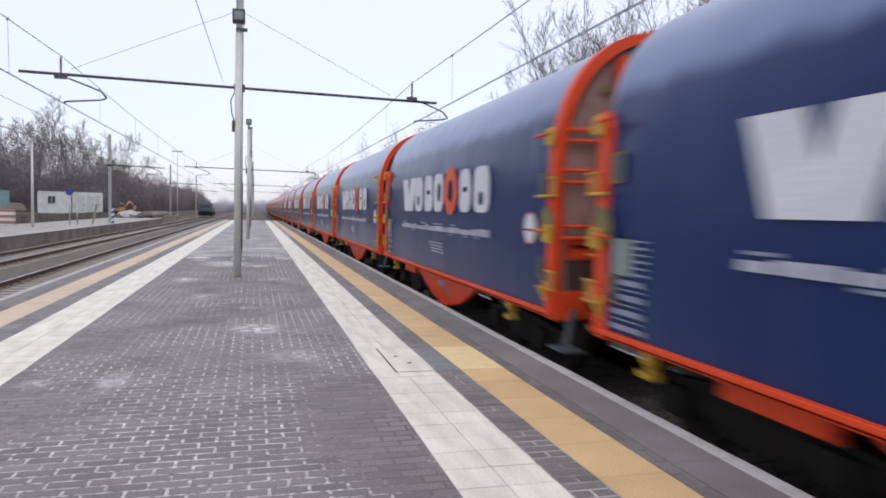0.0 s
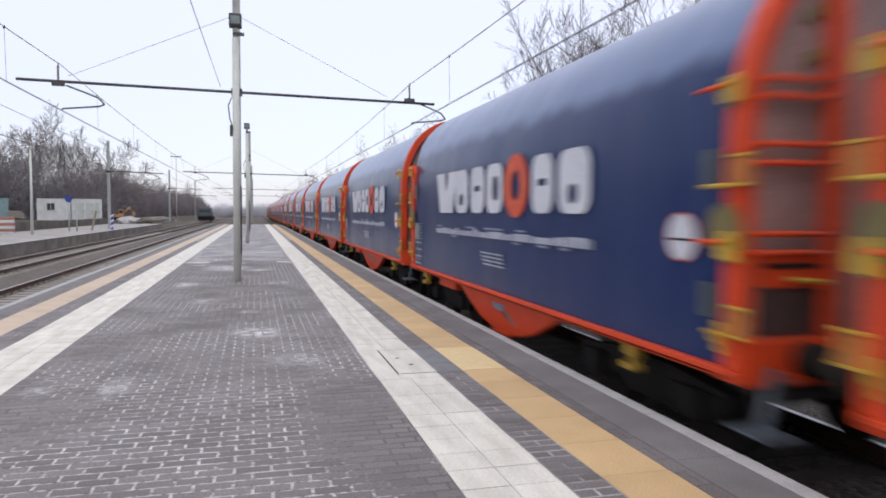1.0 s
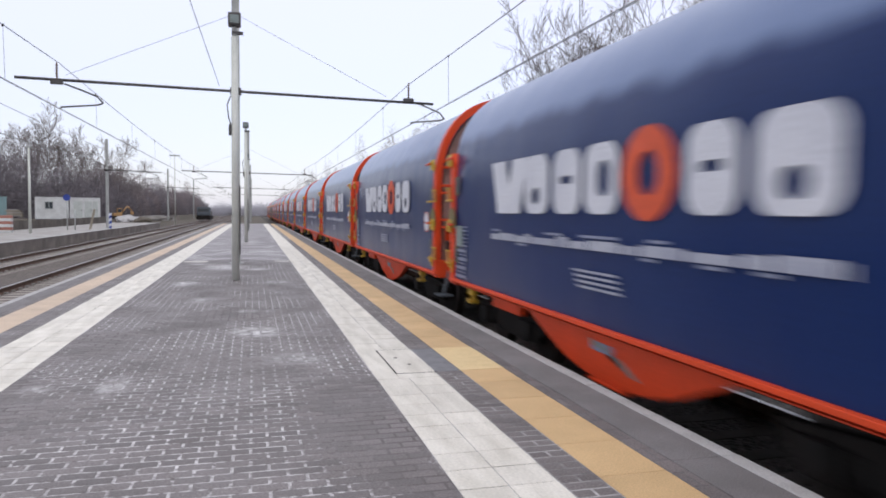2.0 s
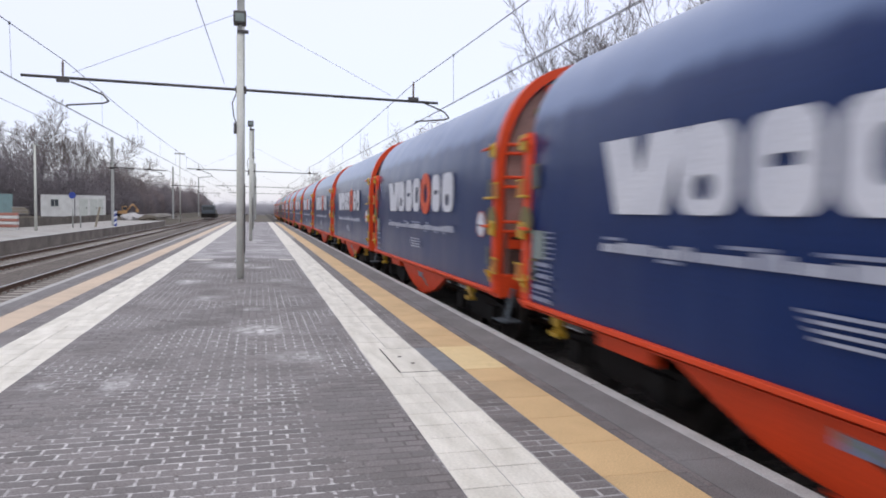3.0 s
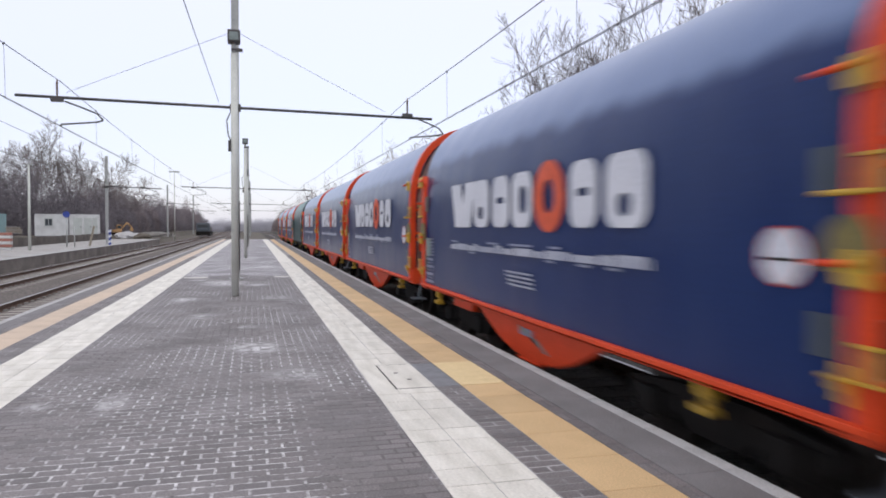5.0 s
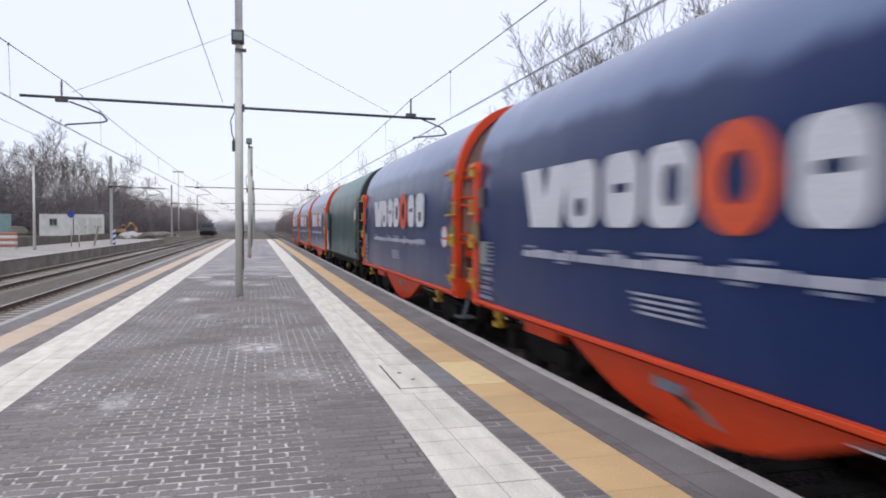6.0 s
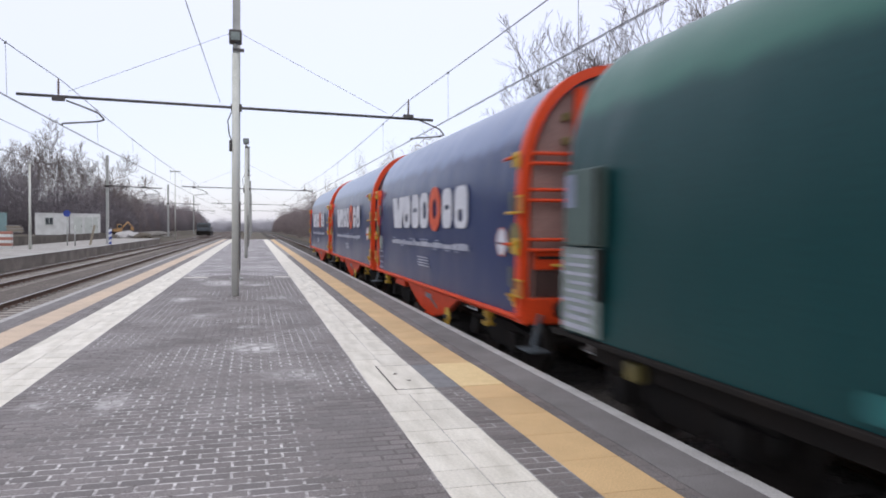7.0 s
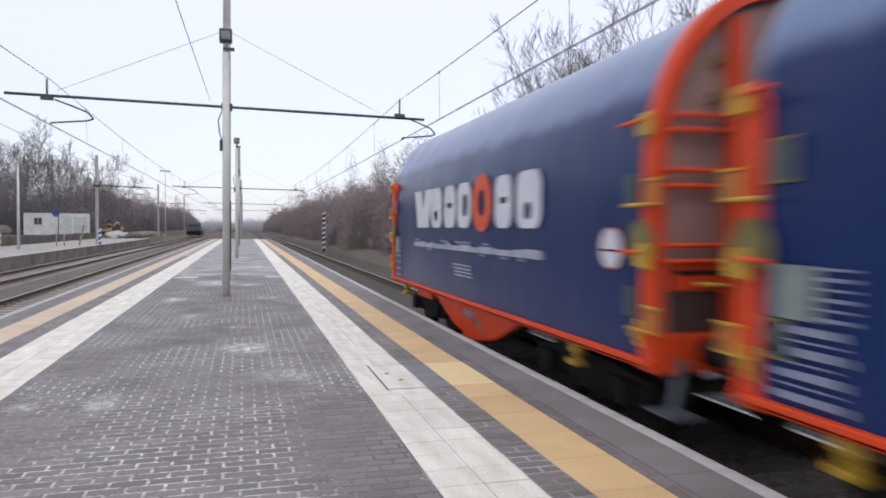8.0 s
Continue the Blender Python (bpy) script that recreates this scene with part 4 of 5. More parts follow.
    for y, z in ((3.85, 0.78), (-1.66, 0.62), (-3.95, 0.8)):
        part("brake_lever_box", bx(-1.4, -1.26, y - 0.09, y + 0.09, z - 0.1, z + 0.08, bevel=0.03), OLIVE_YELLOW, w, "dull olive-yellow box")
    return w


blue, green = goods_wagon(), green_goods_wagon()
A7 = 14.11               # where the first wagon behind the green one is at 7 s
train = []
for i in range(-18, 3):
    if i == -1:
        train.append((i, green))
    elif i == -18:
        train.append((i, blue))
    else:
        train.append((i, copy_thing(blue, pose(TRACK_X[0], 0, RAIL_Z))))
for i, wagon in train:
    if i in (-8, -6, 0, 1):
        add_handwheel(wagon)


# ---- masts, lamps and overhead wires ----
MAST_Y = (22.5, 70.0, 118.0, 166.0)


def mast(x, y, top, arms):
    """A steel catenary mast with a crossbar; arms: crossbar ends and hanger places."""
    m = thing("catenary_mast", "grey steel overhead-line mast with a long crossbar", "catenary mast", pose(x, y, 0), group="overhead-line masts")
    bm = bmesh.new()
    for s in (-1, 1):
        box(bm, s * 0.1 - 0.012, s * 0.1 + 0.012, -0.075, 0.075, 0, top)
    box(bm, -0.088, 0.088, -0.012, 0.012, 0, top)
    part("post", bm, GALV, m)
    part("foot_plate", bx(-0.2, 0.2, -0.2, 0.2, 0.0, 0.03), GALV, m)
    if arms:
        xa, xb, hangers, z = arms
        bar = part("crossbar", tube(bmesh.new(), (xa - x, -0.14, z + 0.06), (xb - x, -0.14, z - 0.1), 0.043, 0.043, 10), DARK_STEEL, m, "grey tubular crossbar")
        part("clamp", bx(-0.16, 0.16, -0.22, 0.1, z - 0.1, z + 0.08), DARK_STEEL, m)
        for hx, d in hangers:
            u = hx - x
            ins = bmesh.new()
            for k in range(6):
                tube(ins, (u, -0.14, z + 0.06 + k * 0.075), (u, -0.14, z + 0.1 + k * 0.075), 0.042, 0.025, 10)
            tube(ins, (u, -0.14, z), (u, -0.14, z + 0.54), 0.02, 0.02, 8)
            part("insulator", ins, INSULATOR, bar, "brown stacked insulator")
            part("hanger_clamp", bx(u - 0.16, u + 0.16, -0.21, -0.07, z - 0.08, z + 0.04), DARK_STEEL, bar)
            arm = bmesh.new()
            path_tube(arm, [(u + 0.2, -0.14, z - 0.06), (u + 0.7, -0.14, z - 0.24), (u + 1.05, -0.14, z - 0.38), (u + 1.2, -0.14, z - 0.56), (u + 1.05, -0.14, z - 0.62),
                            (u + 0.1, -0.14, z - 0.72), (u + 0.08, -0.14, z - 0.78)], 0.024, 8)
            part("steady_arm", arm, DARK_STEEL, bar, "bent dark steady arm")
            part("stay_wire", tube(bmesh.new(), (0, -0.1, z + 2.3), (u - (0.72 if u > 0 else -0.25), -0.14, z + (0.06 if u > 0 else 0.2)), 0.006, 0.006, 5), WIRE, m)
    return m


BAR_Z = 5.24
HANG_R, HANG_L = 4.84, -5.38
mast(-0.5, MAST_Y[0], 9.7, (-6.45, 5.66, ((HANG_R, 1), (HANG_L, 1)), BAR_Z))
mast(-0.45, MAST_Y[1], 9.2, (-6.45, 5.66, ((HANG_R, 1), (HANG_L, 1)), BAR_Z))
for y in MAST_Y[2:]:
    mast(-0.45, y, 9.0, (-6.45, 5.66, ((HANG_R, 1), (HANG_L, 1)), BAR_Z))


def overhead(x, name_label):
    """Messenger wire, contact wire and droppers of one track."""
    t = thing("overhead_line", name_label, "overhead wire", pose(x, 0, 0), kind="structure")
    mw, cw = bmesh.new(), bmesh.new()
    spans = [-25.0] + list(MAST_Y) + [214.0, 262.0]
    drops = []
    for a, b in zip(spans, spans[1:]):
        last = None
        n = 12
        for k in range(n + 1):
            f = k / n
            p = (0, a + (b - a) * f, BAR_Z + 0.53 - 0.28 * 4 * f * (1 - f))
            if last:
                tube(mw, last, p, 0.011, 0.011, 5)
            last = p
        for f in (0.1, 0.26, 0.42, 0.58, 0.74, 0.9):
            drops.append((a + (b - a) * f, BAR_Z + 0.53 - 0.28 * 4 * f * (1 - f)))
        tube(cw, (0.06, a, BAR_Z - 0.78), (0.06, b, BAR_Z - 0.78), 0.007, 0.007, 5)
        tube(cw, (0.02, a, BAR_Z - 0.78), (0.02, b, BAR_Z - 0.78), 0.008, 0.008, 5)
    part("messenger_wire", mw, WIRE, t)
    part("contact_wire", cw, WIRE, t)
    for y, z in drops[:24]:
        bm = bmesh.new()
        tube(bm, (0.02, y, BAR_Z - 0.77), (0, y, z), 0.005, 0.005, 4)
        tube(bm, (0.0, y - 0.03, z - 0.03), (0, y + 0.03, z + 0.02), 0.022, 0.022, 6)
        part("dropper", bm, WIRE, t)
    return t


overhead(HANG_R + 0.05, "overhead contact wire above the train")
overhead(HANG_L + 0.05, "overhead contact wire above the empty track")
overhead(-9.3, "overhead contact wire above the farther track")

# a feeder cable that slants down to the first mast
tagged(new("feeder_cable", mesh_of("feeder_cable", path_tube(bmesh.new(), [(-1.26, 3.0, 5.57), (-1.1, 14.0, 5.44), (-0.97, 22.3, 5.36)], 0.008, 5), WIRE)),
       "thin grey feeder cable slanting to the mast", "cable")


def lamp_post(x, y, h):
    p = thing("platform_lamp", "pale grey-green platform lamp post with a square floodlight", "lamp post", pose(x, y, 0), group="platform lamps")
    part("pole", tube(bmesh.new(), (0, 0, 0), (0, 0, h - 0.35), 0.085, 0.075, 16), PALE_PAINT, p)
    part("upper_pole", tube(bmesh.new(), (0, 0, h - 0.35), (0, 0, h), 0.05, 0.05, 12), GALV, p)
    hd = bmesh.new()
    box(hd, -0.14, 0.14, -0.17, 0.14, h - 0.12, h + 0.16, bevel=0.02)
    head = part("lamp_head", hd, DARK_STEEL, p, "dark square floodlight housing")
    part("lamp_glass", bx(-0.1, 0.1, -0.182, -0.172, h - 0.08, h + 0.1), SHEET_GREY, head, "pale lamp glass")
    part("bracket", bx(-0.06, 0.19, -0.05, 0.05, h - 0.3, h - 0.24), DARK_STEEL, p)
    cb = bmesh.new()
    path_tube(cb, [(-0.09, 0, h - 1.7), (-0.17, 0, h - 1.9), (-0.14, 0, h - 2.2), (-0.09, 0, h - 2.35)], 0.014, 6)
    part("cable_loop", cb, WIRE, p)
    part("fuse_box", bx(-0.14, -0.08, -0.06, 0.06, h - 2.6, h - 2.35, bevel=0.01), DARK_STEEL, p)
    part("conduit", bx(0.085, 0.115, -0.02, 0.02, 0.6, 2.2), DARK_STEEL, p)
    return p


lamp_post(-0.4, 17.0, 5.95)
lamp_post(-0.36, 37.5, 5.95)
lamp_post(-0.42, 58.0, 5.95)

# ---- across the tracks: second platform, works yard, hut ----
setting("platform_far", prism(bmesh.new(), [(-17.5, -0.95), (-11.5, -0.95), (-11.5, -0.05), (-17.5, -0.05)], "y", -30, 96), STAINED_WALL, "stained concrete platform beyond the tracks")
setting("platform_far_paving", bx(-17.5, -11.8, -30, 96, -0.046, -0.03), PALE_PAVING, "worn pale grey paving of the farther platform")
setting("platform_far_coping", bx(-11.78, -11.46, -30, 96, -0.046, -0.02), COPING, "light concrete coping of the farther platform")
bank_bm = bmesh.new()
prism(bank_bm, [(-120, -0.94), (-17.6, -0.94), (-18.6, 0.25), (-120, 0.9)], "y", -40, 330)
setting("works_yard_ground", bank_bm, EARTH, "raised bare earth of the works yard")
yard_fence = thing("yard_wall", "low dark concrete wall between platform and yard", "wall", pose(-17.6, 0, 0), kind="structure")
for k in range(28):
    part("wall_panel", bx(-0.08, 0.08, -20 + k * 4.1 + 0.02, -20 + k * 4.1 + 4.05, -0.05, 0.66 + 0.03 * (k % 2)), DARK_WALL, yard_fence)


def site_hut(x, y, l, windows, doors, label, skin):
    h = thing("site_hut", label, "site hut", pose(x, y, 0.3, 0, 0, 14), group="site huts")
    part("body", bx(-l / 2, l / 2, -1.2, 1.2, 0.1, 2.55, bevel=0.03), skin, h)
    part("roof_rim", bx(-l / 2 - 0.05, l / 2 + 0.05, -1.25, 1.25, 2.5, 2.66, bevel=0.02), skin, h)
    part("base_frame", bx(-l / 2 - 0.02, l / 2 + 0.02, -1.22, 1.22, 0.0, 0.14), DARK_STEEL, h)
    for s in (-1, 1):
        part("corner_trim", bx(s * l / 2 - 0.07, s * l / 2 + 0.07, -1.24, -1.1, 0.12, 2.52, bevel=0.01), skin, h)
    for wx in windows:
        wd = part("window", bx(wx - 0.46, wx + 0.46, -1.26, -1.2, 1.25, 2.2, bevel=0.02), PANEL_GREY, h)
        part("pane", bx(wx - 0.37, wx + 0.37, -1.27, -1.262, 1.34, 2.11), GLASS_DARK, wd)
        part("glazing_bar", bx(wx - 0.02, wx + 0.02, -1.28, -1.272, 1.34, 2.11), PANEL_GREY, wd)
    for dx, wide in doors:
        d = part("door", bx(dx - wide / 2, dx + wide / 2, -1.25, -1.2, 0.15, 2.25, bevel=0.015), PANEL_GREY, h, "pale green-grey door panel")
        part("door_handle", bx(dx + wide * 0.33, dx + wide * 0.42, -1.3, -1.25, 1.1, 1.25), DARK_STEEL, d)
    return h


site_hut(-22.9, 92.0, 3.3, (-0.3,), (), "white sheet-metal site hut with one dark window", HUT_WHITE)
site_hut(-19.6, 93.0, 3.1, (), ((-0.75, 0.9), (0.35, 0.8), (1.1, 0.5)), "white sheet-metal site hut with pale green door panels", HUT_WHITE)
site_hut(-29.55, 92.0, 3.6, (), (), "dull teal container on the works yard", CONTAINER_TEAL)


def board_stack(x, y, z):
    """Boards piled on two bearers."""
    st = thing("board_stack", "stack of pale timber boards in the works yard", "timber stack", pose(x, y, z, 0, 0, 8))
    for s in (-0.6, 0.6):
        part("bearer", bx(s - 0.06, s + 0.06, -0.5, 0.5, 0, 0.12), TIMBER, st)
    rng = random.Random(3)
    for k in range(7):
        o, h = rng.uniform(-0.12, 0.12), 0.12 + k * 0.115
        part("board", bx(-0.85 + o, 0.85 + o - 0.05 * k, -0.45, 0.45, h, h + 0.085, bevel=0.01), TIMBER if k % 3 else PALE_PAVING, st)
    return st


board_stack(-26.3, 90.5, 0.6)


def post_lamp(x, y, z, h, label):
    p = thing("street_lamp", label, "lamp post", pose(x, y, z))
    part("pole", tube(bmesh.new(), (0, 0, 0), (0, 0, h), 0.1, 0.06, 12), PALE_PAINT, p)
    part("lamp_head", bx(-0.2, 0.2, -0.12, 0.12, h, h + 0.1, bevel=0.03), GALV, p)
    return p


post_lamp(-14.4, 52.5, -0.05, 5.7, "pale grey lamp post on the farther platform")
tower = post_lamp(-13.2, 131.0, -0.9, 12.0, "tall grey floodlight mast beside the tracks")
part("head_frame", bx(-0.9, 0.9, -0.1, 0.1, 11.9, 12.1), GALV, tower)

for x, y, h in ((-12.4, 67.5, 7.75), (-12.6, 115.0, 7.9), (-12.6, 163.0, 8.3)):
    mast(x, y, h, (-12.6, -7.9, ((-9.35, 1),), BAR_Z - 0.2))


def signpost(x, y):
    s = thing("platform_sign", "round blue sign on a thin grey post", "sign", pose(x, y, -0.05))
    part("post", tube(bmesh.new(), (0, 0, 0), (0, 0, 2.5), 0.045, 0.045, 10), GALV, s)
    part("second_post", tube(bmesh.new(), (0.55, 0, 0), (0.55, 0, 1.6), 0.045, 0.045, 10), GALV, s)
    part("disc", tube(bmesh.new(), (0, -0.08, 2.55), (0, -0.05, 2.55), 0.26, 0.26, 20), SIGN_BLUE, s, "blue round disc")
    return s


signpost(-14.0, 60.5)
stake = thing("leaning_stake", "pale leaning timber stake on the platform edge", "stake", pose(-13.0, 63.5, -0.05, 0, 12, 0))
part("stick", bx(-0.07, 0.07, -0.07, 0.07, 0, 1.7), TIMBER, stake)


def striped_post(x, y, z, h, dark, pale, label):
    p = thing("striped_post", label, "marker post", pose(x, y, z))
    part("post", bx(-0.09, 0.09, -0.06, 0.06, 0, h), dark, p)
    n = int(h / 0.45)
    for k in range(n):
        zz = h - 0.3 - k * 0.45
        part("stripe", prism(bmesh.new(), [(-0.14, zz), (0.14, zz + 0.14), (0.14, zz + 0.34), (-0.14, zz + 0.2)], "y", -0.09, -0.061), pale, p)
    return p


striped_post(7.15, 66.0, -0.9, 3.9, BLACK, MARK_WHITE, "black and white striped marker post beside the track")
striped_post(-12.0, 66.5, -0.05, 1.35, SIGN_BLUE, MARK_WHITE, "blue and white banded mast foot marker")


def excavator(x, y):
    e2 = thing("excavator", "small orange-yellow excavator working in the yard", "excavator", pose(x, y, 0.3, 0, 0, 20))
    for s in (-0.7, 0.7):
        part("track", prism(bmesh.new(), [(-1.3, 0.25), (-1.1, 0), (1.1, 0), (1.3, 0.25), (1.1, 0.55), (-1.1, 0.55)], "y", s - 0.22, s + 0.22), BLACK, e2)
    part("house", bx(-1.2, 0.9, -0.8, 0.8, 0.6, 1.3, bevel=0.08), MACHINE, e2)
    cab = part("cab", bx(-0.2, 0.85, -0.75, 0.1, 1.3, 2.4, bevel=0.06), MACHINE, e2)
    part("cab_window", bx(-0.1, 0.75, -0.77, -0.755, 1.5, 2.2), GLASS_DARK, cab)
    bm = bmesh.new()
    path_tube(bm, [(0.8, 0.35, 1.1), (2.2, 0.35, 2.9), (3.2, 0.35, 1.9)], 0.16, 8)
    part("boom", bm, MACHINE, e2)
    part("bucket", prism(bmesh.new(), [(2.9, 1.0), (3.5, 0.9), (3.6, 1.5), (3.2, 1.9), (2.9, 1.6)], "y", 0.0, 0.7), MACHINE, e2)
    return e2


excavator(-18.9, 110.0).scale = (0.62, 0.62, 0.62)


def barrier(x, y, n):
    b = thing("barrier_stack", "stack of red and white plastic barriers", "barrier", pose(x, y, -0.05))
    for k in range(n):
        part("barrier", bx(-0.6 + 0.03 * (k % 2), 0.6, -0.2, 0.2, 0.2 * k, 0.2 * k + 0.19, bevel=0.03), RED_WHITE if k % 2 else HUT_WHITE, b)
    return b


barrier(-16.35, 53.5, 6)


def pile(x, y, z, r, h, material, seed, name, label):
    """A rough heap on the ground."""
    rng = random.Random(seed)
    bm = bmesh.new()
    bmesh.ops.create_icosphere(bm, subdivisions=3, radius=1)
    for v in bm.verts:
        k = 1 + 0.25 * noise.noise(v.co * 2.3 + Vector((seed, 0, 0)))
        v.co = Vector((v.co.x * r * k * 1.5, v.co.y * r * k, max(0, v.co.z) * h * k))
    ob = new(name, mesh_of(name, bm, material))
    ob.matrix_basis = pose(x, y, z, 0, 0, rng.uniform(0, 90))
    return tagged(ob, label, "heap")


for k, (x, y, r, h, mt, nm, lb) in enumerate(((-17.2, 108, 1.6, 0.9, COPING, "stone_mound", "heap of pale rubble in the yard"), (-15.5, 122, 2.2, 0.8, CONCRETE, "stone_mound", "heap of grey rubble near the tracks"),
                                            (-14.5, 103, 1.2, 0.7, EARTH, "earth_mound", "heap of dark earth beside the platform"))):
    pile(x, y, -0.1 if x > -17.6 else 0.28, r, h, mt, k, nm, lb)


def parked_works_wagon(x, y):
    """Dark rail vehicle that stands far down the line."""
    v = thing("works_vehicle", "dark rail works vehicle standing far down the line", "rail vehicle", pose(x, y, RAIL_Z))
    part("frame", bx(-1.3, 1.3, -5, 5, 0.3, 1.1, bevel=0.04), BLACK, v)
    cab = part("cab", bx(-1.25, 1.25, -4.8, -2.2, 1.1, 2.75, bevel=0.1), STEP_GREY, v)
    part("cab_window", bx(-1.0, 1.0, -4.83, -4.81, 1.85, 2.45), GLASS_DARK, cab)
    part("load", bx(-1.15, 1.15, -1.8, 4.8, 1.1, 1.9, bevel=0.05), CONCRETE, v)
    part("jib", tube(bmesh.new(), (0, -1.5, 1.9), (0.4, 3.5, 3.4), 0.12, 0.09, 8), BLACK, v)
    for s in (-0.75, 0.75):
        for yy in (-3.5, 3.5):
            part("wheel", tube(bmesh.new(), (s - 0.06, yy, 0.42), (s + 0.06, yy, 0.42), 0.42, 0.42, 16), WHEEL, v)
    return v


parked_works_wagon(TRACK_X[2], 150.0)

# ---- trees and brush ----
def bare_tree(seed, height, spread, levels=6, stems=1, thick=1.0, fine=0.013):
    """Vertices and faces of a leafless tree: three-sided tapering limbs."""
    rng = random.Random(seed)
    verts, faces = [], []

    def limb(p, q, r0, r1):
        d = (q - p).normalized()
        u = d.orthogonal().normalized()
        v = d.cross(u)
        n = len(verts)
        for c, r in ((p, r0), (q, r1)):
            for k in range(3):
                a = 2.094 * k
                verts.append(tuple(c + (u * math.cos(a) + v * math.sin(a)) * r))
        for k in range(3):
            j = (k + 1) % 3
            faces.append((n + k, n + j, n + 3 + j, n + 3 + k))

    def grow(p, d, length, r, level):
        n = 5 if level >= levels - 1 else 4 if level > 1 else 3
        for k in range(n):
            d = (d + Vector((rng.gauss(0, 0.17), rng.gauss(0, 0.17), rng.gauss(0.06, 0.1)))).normalized()
            q = p + d * (length / n)
            r2 = max(r * 0.84, fine)
            limb(p, q, r, r2)
            p, r = q, r2
            if level > 1 and (k > 0 or level < levels):
                for _ in range(rng.choice((1, 1, 2)) if level > 2 else 1):
                    side = d.orthogonal().normalized()
                    side.rotate(Matrix.Rotation(rng.uniform(0, 6.283), 3, d))
                    dd = (d * 0.75 + side * rng.uniform(0.5, 1.15) * spread + Vector((0, 0, 0.18))).normalized()
                    grow(p, dd, length * rng.uniform(0.42, 0.68) * (1 - 0.08 * k), max(fine, r * rng.uniform(0.42, 0.62)), level - 1)

    for s in range(stems):
        a = 6.283 * s / stems + 0.4
        lean = Vector((math.cos(a), math.sin(a), 0)) * (0.0 if stems == 1 else 0.22)
        grow(Vector((0, 0, 0)), (Vector((0, 0, 1)) + lean).normalized(), height * 0.72, (height * 0.012 + 0.03) * thick, levels)
    return verts, faces


def data_mesh(name, vf, material):
    me = bpy.data.meshes.new(name)
    me.from_pydata(vf[0], [], vf[1])
    me.materials.append(material)
    return me


TREES = [data_mesh("bare_tree", bare_tree(31, 15, 0.7, 5, 2, 0.95, 0.009), DARK_BARK), data_mesh("bare_tree", bare_tree(47, 15, 0.65, 5, 2, 0.95, 0.009), DARK_BARK)]
TREES += [data_mesh("bare_tree", bare_tree(s, 14, sp, 5, st, 1.0, 0.016), BARK) for s, sp, st in ((3, 0.8, 2), (8, 0.7, 3), (15, 0.95, 1))]


def plant_tree(k, x, y, z, scale, turn, label):
    t = thing("bare_tree", label, "tree", pose(x, y, z, 0, 0, turn), group="bare winter trees")
    ob = new("trunk", TREES[k])
    ob.parent, ob.scale = t, (scale, scale, scale)
    return t


rt = random.Random(21)
# behind the train
for x, y, s, k in ((21.4, 51, 0.95, 1), (22.8, 49, 1.05, 0), (24.4, 50, 1.15, 1), (26.2, 48, 1.2, 0), (27.6, 51, 1.25, 1), (29.4, 48, 1.3, 0), (31.5, 50, 1.35, 1),
                   (34, 47, 1.4, 0), (36.5, 48, 1.4, 1), (39.5, 45, 1.45, 0), (44, 45, 1.5, 1)):
    plant_tree(k, x, y, -0.9, s, rt.uniform(0, 360), "tall leafless many-stemmed tree beyond the train")
for k in range(13):
    plant_tree(rt.choice((2, 4)), 13.5 + rt.uniform(-1, 2.5), 54 + k * 9 + rt.uniform(-2, 2), -0.95, rt.uniform(0.5, 0.68), rt.uniform(0, 360), "small leafless tree in the lineside brush")
# across the tracks
for x, y, s, k in ((-36, 118, 1.05, 2), (-31.5, 112, 1.05, 3), (-28, 115, 1.1, 2), (-25.5, 114, 0.95, 3), (-33.5, 116, 1.05, 4), (-24, 118, 0.85, 4), (-41, 114, 1.05, 3), (-21.5, 134, 0.7, 2), (-46, 120, 1.1, 2),
                   (-24, 150, 0.65, 4), (-22, 175, 0.65, 2), (-23, 125, 0.75, 3)):
    plant_tree(k, x, y, 0.2, s, rt.uniform(0, 360), "leafless tree behind the works yard")


def thicket(seed, w, h, n, reach=1.0):
    """Tangled brush: many thin bent twigs, denser below, with a ragged top."""
    rng = random.Random(seed)
    verts, faces = [], []
    off = Vector((seed * 7.3, 3, 1))
    for _ in range(n):
        a, q = rng.uniform(0, 6.283), math.sqrt(rng.random())
        p = Vector((math.cos(a) * q * w, math.sin(a) * q * w, 0))
        top = h * math.sqrt(max(0.03, 1 - q * q * 0.85)) * (0.72 + 0.5 * noise.noise(p * 0.55 + off))
        p.z = rng.random() ** 1.25 * top
        d = Vector((rng.gauss(0, 0.75) + p.x / w * 0.3, rng.gauss(0, 0.75) + p.y / w * 0.3, rng.gauss(0.55, 0.5))).normalized()
        ln, r = rng.uniform(0.35, 1.1) * reach, rng.uniform(0.008, 0.022)
        u = d.orthogonal().normalized()
        v = d.cross(u)
        m = len(verts)
        bend = p + d * ln * 0.55
        tip = p + (d + Vector((rng.gauss(0, 0.3), rng.gauss(0, 0.3), rng.gauss(0.1, 0.3)))).normalized() * ln
        for c, rr in ((p, r), (bend, r * 0.6)):
            for k in range(3):
                verts.append(tuple(c + (u * math.cos(2.094 * k) + v * math.sin(2.094 * k)) * rr))
        verts.append(tuple(tip))
        for k in range(3):
            k2 = (k + 1) % 3
            faces.append((m + k, m + k2, m + 3 + k2, m + 3 + k))
            faces.append((m + 3 + k, m + 3 + k2, m + 6))
    return verts, faces


THICKETS = [data_mesh("thicket", thicket(s, 3.0, hh, 9000), BRUSH) for s, hh in ((1, 7.0), (2, 8.2), (3, 6.4), (4, 9.0))]
